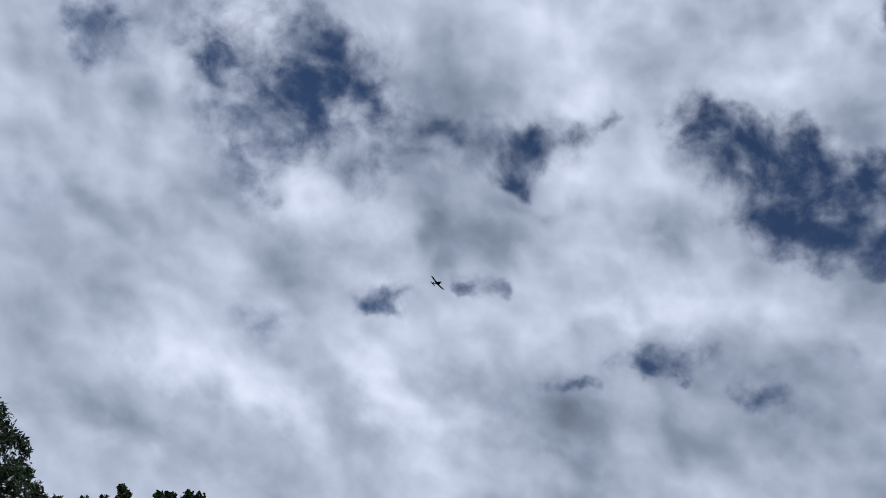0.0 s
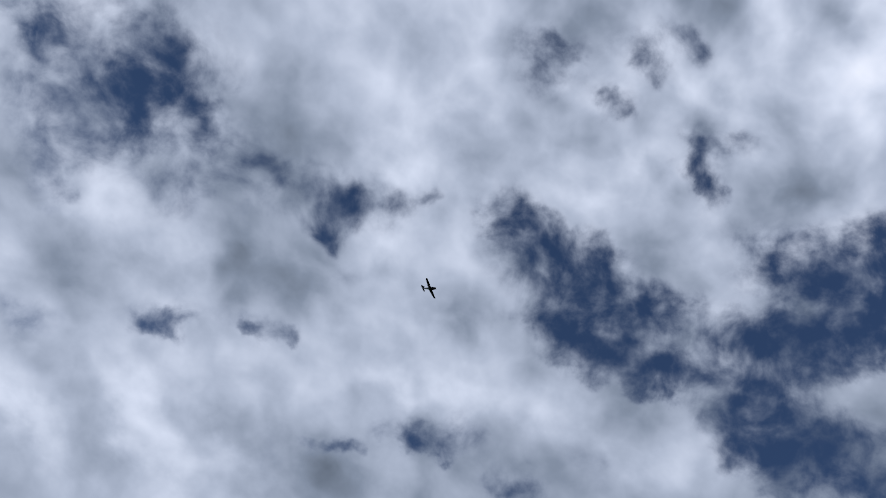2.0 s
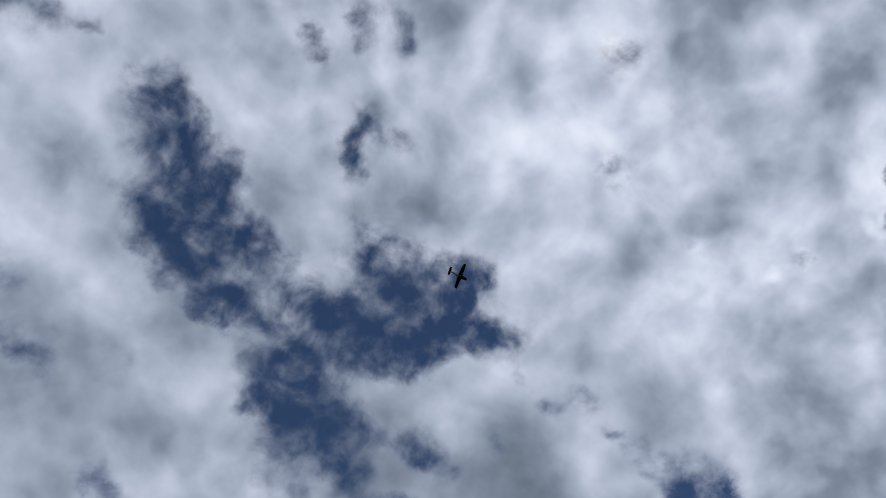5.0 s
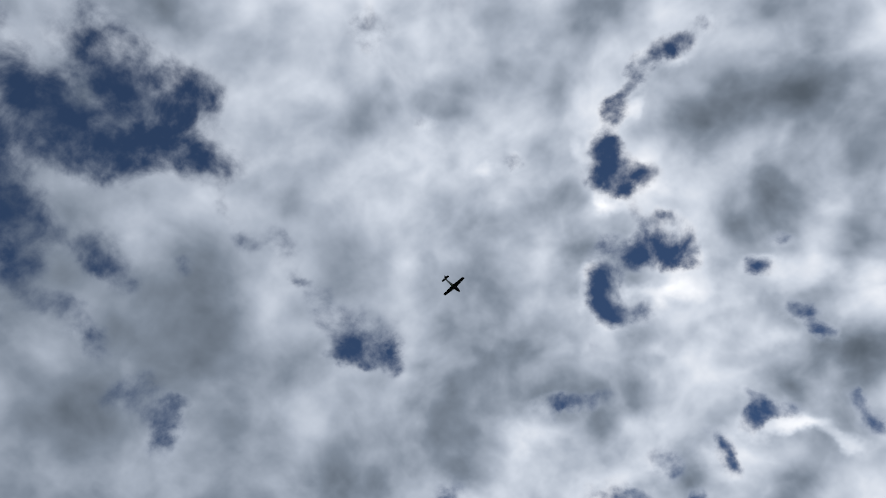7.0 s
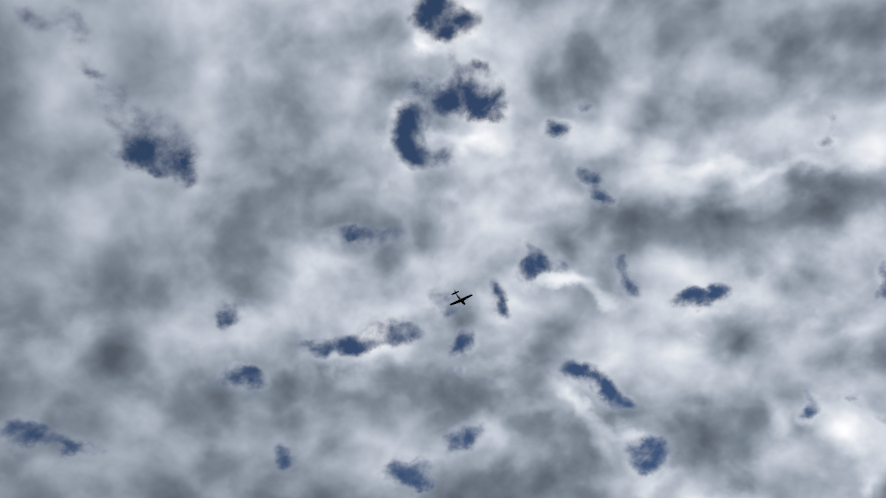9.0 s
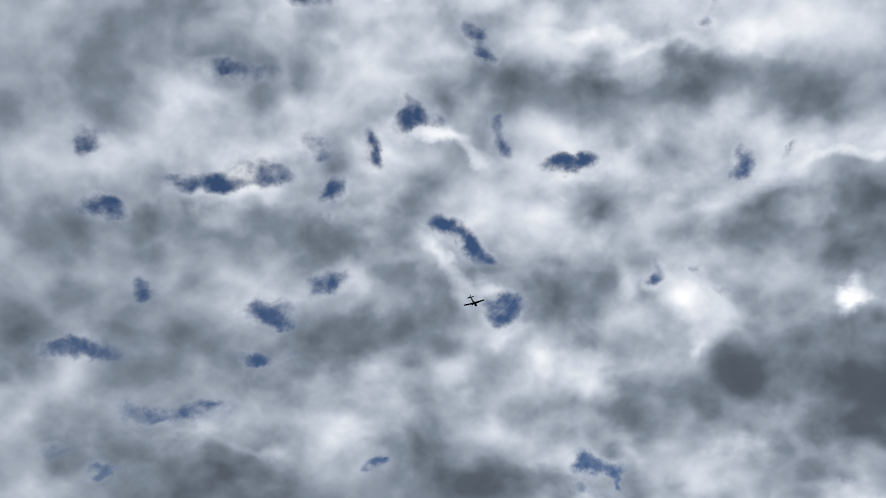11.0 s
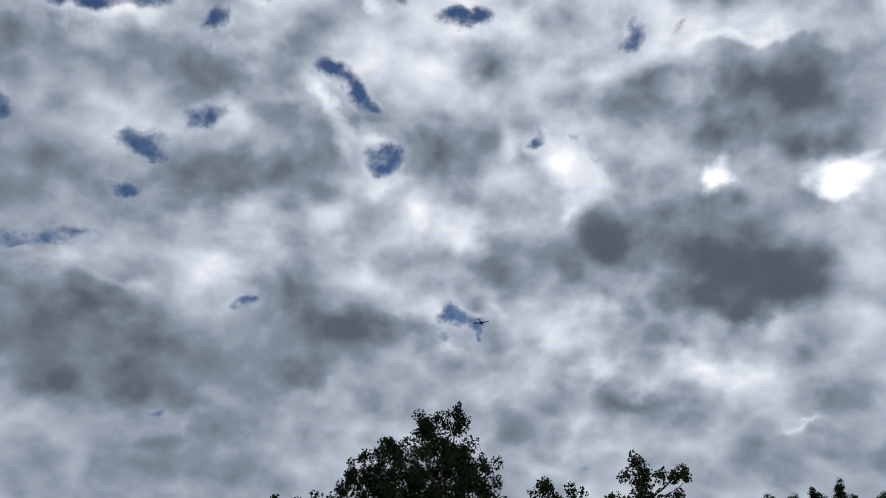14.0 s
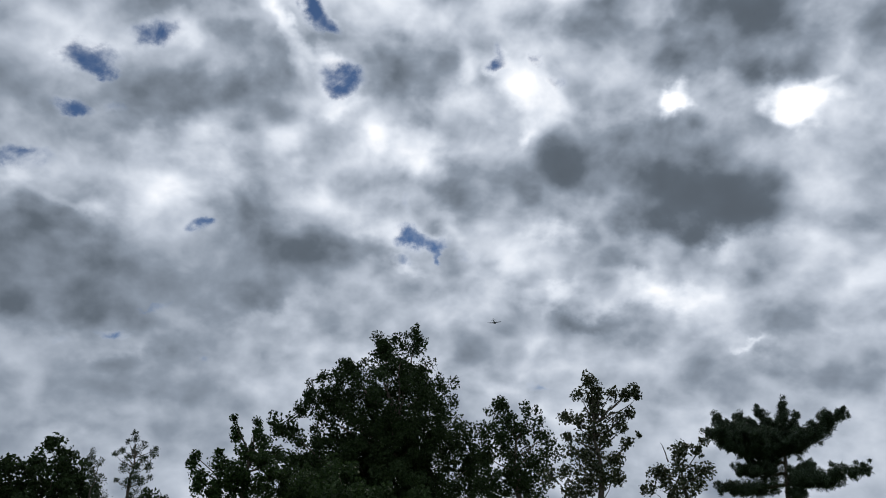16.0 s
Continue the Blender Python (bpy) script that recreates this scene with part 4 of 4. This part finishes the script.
broadleaf(5.2, 25, [(-0.65, 6.93, 0.44), (-0.85, 6.39, 0.7), (0.02, 6.17, 0.63), (1.03, 6.19, 0.6), (1.58, 6.35, 0.35), (0.36, 5.28, 1.08), (-0.54, 4.83, 1.07)], MAPLE_LEAF, "light green young maple in front of the oak", 3, trunk=0.14, per=23, clump=0.3, leaf=0.12, leaves=110)
broadleaf(-4.9, 36, [(-0.68, 12.25, 0.30), (-0.81, 11.84, 0.46), (-0.16, 11.59, 0.43), (0.60, 11.93, 0.38), (0.93, 11.44, 0.35), (0.22, 11.10, 0.53), (-1.07, 11.01, 0.54), (-0.50, 10.65, 0.72), (1.02, 10.85, 0.32), (1.33, 10.26, 0.32), (0.52, 10.16, 0.68), (-1.37, 10.08, 0.53), (-0.42, 9.54, 1.00), (0.90, 9.51, 0.42), (0.23, 8.62, 0.91), (-1.13, 8.65, 0.91)], OAK_LEAF, "dark green oak with an uneven two-topped crown", 4, trunk=0.22, per=34, clump=0.32, leaf=0.13, leaves=60)
broadleaf(-10.4, 33, [(-0.30, 12.11, 0.29), (-0.00, 11.73, 0.27), (-0.66, 11.55, 0.32), (0.41, 11.60, 0.19), (1.27, 11.77, 0.26), (0.93, 11.46, 0.19), (1.41, 11.43, 0.12), (-0.26, 11.19, 0.41), (-1.24, 10.80, 0.27), (-0.83, 10.57, 0.31), (-0.20, 10.54, 0.41), (0.44, 10.72, 0.31), (0.60, 10.17, 0.26), (1.08, 10.80, 0.14), (-0.67, 9.91, 0.36), (-0.05, 9.78, 0.43), (0.86, 9.63, 0.21), (1.26, 9.93, 0.12), (-1.29, 10.05, 0.15), (-1.02, 9.29, 0.33), (-0.42, 9.06, 0.50), (0.31, 9.13, 0.35), (-0.67, 8.39, 0.61), (0.14, 8.36, 0.51), (-1.51, 8.79, 0.31), (-2.00, 8.61, 0.33), (-1.32, 7.97, 0.52)], RED_LEAF, "open-crowned oak with gaps between leaf clumps", 5, trunk=0.2, per=46, clump=0.28, leaves=55, leaf=0.13)
broadleaf(-15.5, 34, [(0.03, 9.66, 0.30), (0.41, 9.40, 0.21), (-0.41, 9.45, 0.26), (0.66, 9.81, 0.14), (-0.26, 8.92, 0.39), (-1.09, 8.86, 0.31), (-0.83, 8.43, 0.40), (0.08, 8.38, 0.44), (-1.47, 8.16, 0.30), (0.63, 8.76, 0.30), (-0.48, 7.90, 0.57)], RED_LEAF, "low ragged oak beside the pine", 6, trunk=0.16, per=36, clump=0.28, leaves=55, leaf=0.13, twigs=[(-0.69, 9.13, -0.90, 9.87)])
broadleaf(26.4, 60, [(0.34, 13.92, 0.62), (-0.32, 13.28, 0.89), (0.98, 13.06, 0.83), (0.22, 12.15, 1.36), (1.19, 11.23, 1.7), (0.6, 9.56, 2)], OAK_LEAF, "rounded dark green tree at the edge of the wood", 7, trunk=0.3, per=13, clump=0.5, leaf=0.26)
broadleaf(23.9, 58, [(-0.13, 14.4, 0.55), (-0.66, 13.53, 0.74), (0.72, 13.73, 0.82), (0.12, 12.66, 1.35), (1.66, 12.96, 0.82), (-0.67, 11.94, 0.8), (1.39, 11.77, 1.21), (2.27, 12.17, 0.68), (0.75, 10.1, 1.99)], OAK_LEAF, "rounded dark green tree with a domed crown", 8, trunk=0.3, per=13, clump=0.5, leaf=0.26)
broadleaf(19.6, 50, [(0.11, 13.94, 0.09), (0.15, 13.63, 0.12), (-0.17, 13.45, 0.11), (0.63, 13.37, 0.14), (-0.47, 12.97, 0.14), (1.07, 12.94, 0.17), (0.24, 13.03, 0.30), (-0.14, 12.69, 0.30), (0.73, 12.67, 0.30), (-0.75, 12.71, 0.08), (1.27, 13.17, 0.09), (0.38, 12.13, 0.36), (-0.19, 12.09, 0.17), (1.01, 12.18, 0.17), (0.43, 11.39, 0.36), (0.06, 11.36, 0.20), (0.77, 11.41, 0.20), (0.45, 10.66, 0.36), (-0.51, 11.38, 0.08), (1.20, 11.65, 0.09)], NEEDLE, "slender feathery dark tree standing alone", 9, trunk=0.16, per=65, clump=0.24, leaf=0.16, aspect=0.25, leaves=50)
broadleaf(18.1, 46, [(-0.06, 9.79, 0.38), (0.56, 9.72, 0.33), (0.29, 8.85, 0.82)], OAK_LEAF, "small rounded tree top", 10, trunk=0.12, per=27)
broadleaf(21.7, 52, [(-0.04, 13.11, 0.16), (-0.15, 12.73, 0.19), (0.34, 12.55, 0.25), (0.11, 12.04, 0.31), (0.57, 11.87, 0.25), (0.36, 11.4, 0.37), (0.71, 10.52, 0.49)], NEEDLE, "thin sparse spire of a young conifer", 11, trunk=0.1, per=76, clump=0.26, aspect=0.3, leaves=26)
broadleaf(148.9, 34, [(0.1, 6.9, 0.21), (0.57, 7.04, 0.2), (-0.19, 6.89, 0.12), (0.6, 6.58, 0.43)], RED_LEAF, "low tree top beside the dark pine", 12, trunk=0.12, per=30, clump=0.32)
broadleaf(146.4, 36, [(-0.22, 7.97, 0.15), (0.24, 8.35, 0.15), (0.23, 7.88, 0.34)], RED_LEAF, "low spreading tree top", 13, trunk=0.12, per=30, clump=0.32)
broadleaf(145.5, 36, [(0.03, 9.07, 0.11), (0.27, 8.95, 0.13), (0.25, 8.68, 0.13), (0.62, 8.51, 0.26)], RED_LEAF, "thin upright tree top", 14, trunk=0.1, per=46, clump=0.26)
broadleaf(142.8, 35, [(-0.3, 9.34, 0.15), (-0.07, 9.62, 0.13), (0.53, 9.96, 0.17), (0.9, 10.05, 0.13), (0.31, 9.44, 0.19), (0.64, 9.34, 0.38)], OAK_LEAF, "low broad tree top with two clumps", 15, trunk=0.14, per=34, clump=0.3)
broadleaf(154.1, 26, [(0.37, 5.91, 0.62), (0.52, 6.34, 0.39), (0.74, 6.5, 0.16), (1.02, 6.45, 0.15), (1.26, 6.44, 0.11), (0.38, 6.67, 0.14), (0.01, 6.77, 0.18), (1.08, 5.7, 0.56), (1.41, 6.01, 0.21), (1.75, 5.96, 0.16), (1.68, 5.46, 0.53), (2.04, 5.74, 0.15), (2.32, 5.62, 0.15), (1.33, 5.01, 0.73), (2.29, 4.31, 1.01), (2.5, 4.87, 0.59)], NEEDLE, "dark green pine with short upturned boughs", 16, trunk=0.22, per=30, clump=0.3, leaf=0.2, aspect=0.35, leaves=44, name="pine_tree")
conifer(-20.4, 30, 9.63, 0.61, [(8.52, -2.36, 0.46, -0.7), (8.52, -2.02, 0.96, -0.4), (8.71, -1.38, 0.99, 0.5), (8.79, -0.67, 0.93, 0.1), (8.88, 0.12, 0.90, -0.6), (8.69, 0.51, 0.73, -0.1), (8.32, 1.99, 1.14, -0.0), (8.41, 1.52, 0.82, -0.5), (8.32, 0.96, 0.54, 0.4), (8.34, -1.69, 0.12, -0.6), (7.45, 2.37, 0.12, -0.1), (7.36, 1.45, -0.03, 0.0), (7.54, 0.87, 0.33, -0.1), (7.64, -1.52, 0.27, 0.1), (7.29, -2.08, 0.08, 0.4), (7.99, -1.16, 0.25, 0.7), (8.52, -0.53, 0.77, -0.3), (8.61, -1.80, 0.56, 0.2), (8.70, -0.08, 0.82, 0.3), (7.09, 0.49, -0.21, -0.3), (8.52, -1.81, 0.50, -0.8), (8.61, -1.06, 0.77, 0.8), (8.52, -0.93, 0.42, -0.3), (8.61, -0.36, 0.71, -0.3), (8.51, 0.28, 0.42, 0.6), (8.34, -1.48, 0.32, 0.1), (8.33, 0.49, 0.22, -0.0), (8.25, -0.81, 0.13, 0.4), (8.34, -0.58, 0.49, -0.8), (8.33, 0.77, 0.37, 0.3)], "dark flat-topped pine with two long side boughs", 31, trunk=0.2, tuft=0.15, leaves=52, spread=0.7, leaf=0.14, thick=0.9)

# ---- the aeroplane ----


def foil(x, y, z, chord, thick):
    """A ring of a wing section at span x, with its quarter chord at y."""
    prof = ((0.25, 0.0), (0.2, 0.35), (0.05, 0.5), (-0.25, 0.36), (-0.75, 0.0), (-0.3, -0.2), (0.05, -0.4), (0.2, -0.28))
    return [(x, y + px * chord, z + pz * thick * chord) for px, pz in prof]


def plane_wing(side):
    rows = ((0.35, 1.5, 0.0), (1.4, 1.38, 0.06), (3.3, 1.14, 0.22), (4.75, 0.94, 0.36), (5.05, 0.74, 0.4), (5.15, 0.44, 0.43))
    return loft(bmesh.new(), [foil(side * x, 0.06 - 0.02 * x, -0.3 + z, c, 0.15) for x, c, z in rows])


def aeroplane():
    """A low-winged light aeroplane with a fixed tail; its nose points along +y, its origin lies between the wings."""
    root = tagged(new("aeroplane"), "dark low-wing single-engined light aeroplane flying level below the clouds", "aeroplane")
    rows = ((2.35, 0.16, 0.17, -0.02), (2.2, 0.36, 0.36, -0.02), (1.7, 0.5, 0.52, -0.02), (0.9, 0.59, 0.64, 0.0), (0.0, 0.6, 0.7, 0.0), (-0.8, 0.52, 0.62, 0.02))
    tail = ((-0.8, 0.52, 0.62, 0.02), (-1.7, 0.38, 0.5, 0.1), (-2.8, 0.24, 0.33, 0.18), (-4.0, 0.16, 0.24, 0.24), (-4.4, 0.05, 0.12, 0.27))

    def hull(rr):
        return loft(bmesh.new(), [[(w * math.cos(k), y, z + h * math.sin(k)) for k in (2 * math.pi * j / 20 for j in range(20))] for y, w, h, z in rr])
    part("nose_and_cabin", hull(rows), NAVY, root, "dark engine cowl and cabin")
    part("tail_cone", hull(tail), PALE, root, "paler rear fuselage")
    dome = [(1.0, 0.1, 0.06), (0.7, 0.36, 0.26), (0.2, 0.45, 0.42), (-0.4, 0.42, 0.4), (-1.1, 0.28, 0.2), (-1.4, 0.08, 0.05)]
    part("canopy", loft(bmesh.new(), [[(w * math.cos(k), y, 0.42 + h * math.sin(k)) for k in (2 * math.pi * j / 16 for j in range(16))] for y, w, h in dome]), GLAZING, root, "tinted bubble canopy")
    for side in (-1, 1):
        w = part("wing", plane_wing(side), NAVY, root)
        flap = [foil(side * x, -0.86 + 0.07 * (x - 0.7), -0.29 + 0.07 * x, 0.26, 0.16) for x in (0.7, 2.8)]
        part("flap", loft(bmesh.new(), flap), NAVY, w)
        ail = [foil(side * x, -0.69 + 0.06 * (x - 3.0), -0.26 + 0.072 * x, 0.24, 0.16) for x in (3.0, 4.7)]
        part("aileron", loft(bmesh.new(), ail), NAVY, w)
        part("tailplane", loft(bmesh.new(), [foil(side * x, -3.95 - 0.06 * x, 0.32, c, 0.1) for x, c in ((0.04, 0.95), (0.9, 0.8), (1.55, 0.62), (1.68, 0.4))]), NAVY, root)
        leg = part("main_leg", tube(bmesh.new(), [(side * 0.35, -0.1, -0.5), (side * 0.75, -0.15, -0.8), (side * 0.95, -0.15, -1.0)], [0.05, 0.045, 0.04], 8), NAVY, root)
        part("wheel", loft(bmesh.new(), [[(side * 0.95 + w, -0.15 + r * math.cos(k), -1.02 + r * math.sin(k)) for k in (2 * math.pi * j / 16 for j in range(16))] for w, r in ((-0.06, 0.12), (-0.04, 0.17), (0.04, 0.17), (0.06, 0.12))]), RUBBER, leg)
    fin = loft(bmesh.new(), [[(py * 0.1 * c if i else 0, -3.95 - 0.35 * (z - 0.4) + px * c, z) for i, (px, py) in enumerate(((0.3, 0), (0.05, 0.5), (-0.6, 0), (0.05, -0.5)))] for z, c in ((0.35, 1.25), (0.95, 1.05), (1.65, 0.8), (1.74, 0.55))])
    part("fin", fin, NAVY, root)
    part("spinner", loft(bmesh.new(), [[(r * math.cos(k), y, -0.02 + r * math.sin(k)) for k in (2 * math.pi * j / 14 for j in range(14))] for y, r in ((2.33, 0.17), (2.45, 0.15), (2.58, 0.09), (2.64, 0.01))]), METAL, root, "bare metal spinner")
    for side in (-1, 1):
        blade = [[(side * s + 0, 2.46 + 0.015 * math.cos(k) + 0.03 * math.sin(k) * tw, -0.02 + 0.055 * w * math.sin(k)) for k in (2 * math.pi * j / 8 for j in range(8))] for s, w, tw in ((0.12, 0.7, 1), (0.4, 1.1, 0.7), (0.75, 0.9, 0.4), (0.86, 0.4, 0.3))]
        part("propeller_blade", loft(bmesh.new(), blade), RUBBER, root)
    return root


plane = aeroplane()


def motions():
    """The aeroplane's flight: seconds, place, heading, pitch and bank."""
    walk(plane, [
        (0, pose(-264.0, -271.1, 246.5, 0, 0, -14.5)),
        (0.5, pose(-251.5, -239.2, 246.5, 0, 0, -14.5)),
        (1, pose(-239.6, -208.5, 246.5, 0, 0, -14.5)),
        (1.5, pose(-227.8, -178.7, 246.5, 0, 0, -14.5)),
        (2, pose(-217.2, -150.2, 246.5, 0, 0, -14.5)),
        (2.5, pose(-206.2, -122.5, 246.5, 0, 0, -14.5)),
        (3, pose(-195.6, -94.7, 246.5, 0, 0, -14.5)),
        (3.5, pose(-186.0, -68.4, 246.5, 0, 0, -14.5)),
        (3.7, pose(-182.5, -58.0, 246.5, 0, 0, -14.5)),
        (5.8, pose(-146.0, 47.8, 246.5, 0, 0, -14.5)),
        (6, pose(-142.5, 58.0, 246.5, 0, 0, -14.5)),
        (6.5, pose(-133.7, 84.7, 246.5, 0, 0, -14.5)),
        (7, pose(-125.5, 109.4, 246.5, 0, 0, -14.5)),
        (7.5, pose(-117.3, 134.5, 246.5, 0, 0, -14.5)),
        (8, pose(-109.0, 159.6, 246.5, 0, 0, -14.5)),
        (8.5, pose(-100.8, 184.8, 246.5, 0, 0, -14.5)),
        (9, pose(-92.5, 210.2, 246.5, 0, 0, -14.5)),
        (9.2, pose(-89.0, 220.5, 246.5, 0, 0, -14.5)),
        (11.3, pose(-53.0, 330.7, 246.5, 0, 0, -14.5)),
        (11.5, pose(-49.8, 342.2, 246.5, 0, 0, -14.5)),
        (12, pose(-40.4, 369.5, 246.5, 0, 0, -14.5)),
        (12.5, pose(-31.3, 397.0, 246.5, 0, 0, -14.5)),
        (13, pose(-21.8, 426.2, 246.5, 0, 0, -14.5)),
        (13.5, pose(-12.0, 455.5, 246.5, 0, 0, -14.5)),
        (14, pose(-2.6, 486.0, 246.5, 0, 0, -14.5)),
        (14.5, pose(7.8, 516.9, 246.5, 0, 0, -14.5)),
        (15, pose(17.7, 548.6, 246.5, 0, 0, -14.5)),
        (15.5, pose(27.6, 581.2, 246.5, 0, 0, -14.5)),
        (16, pose(38.6, 614.7, 246.5, 0, 0, -14.5)),
    ])


motions()
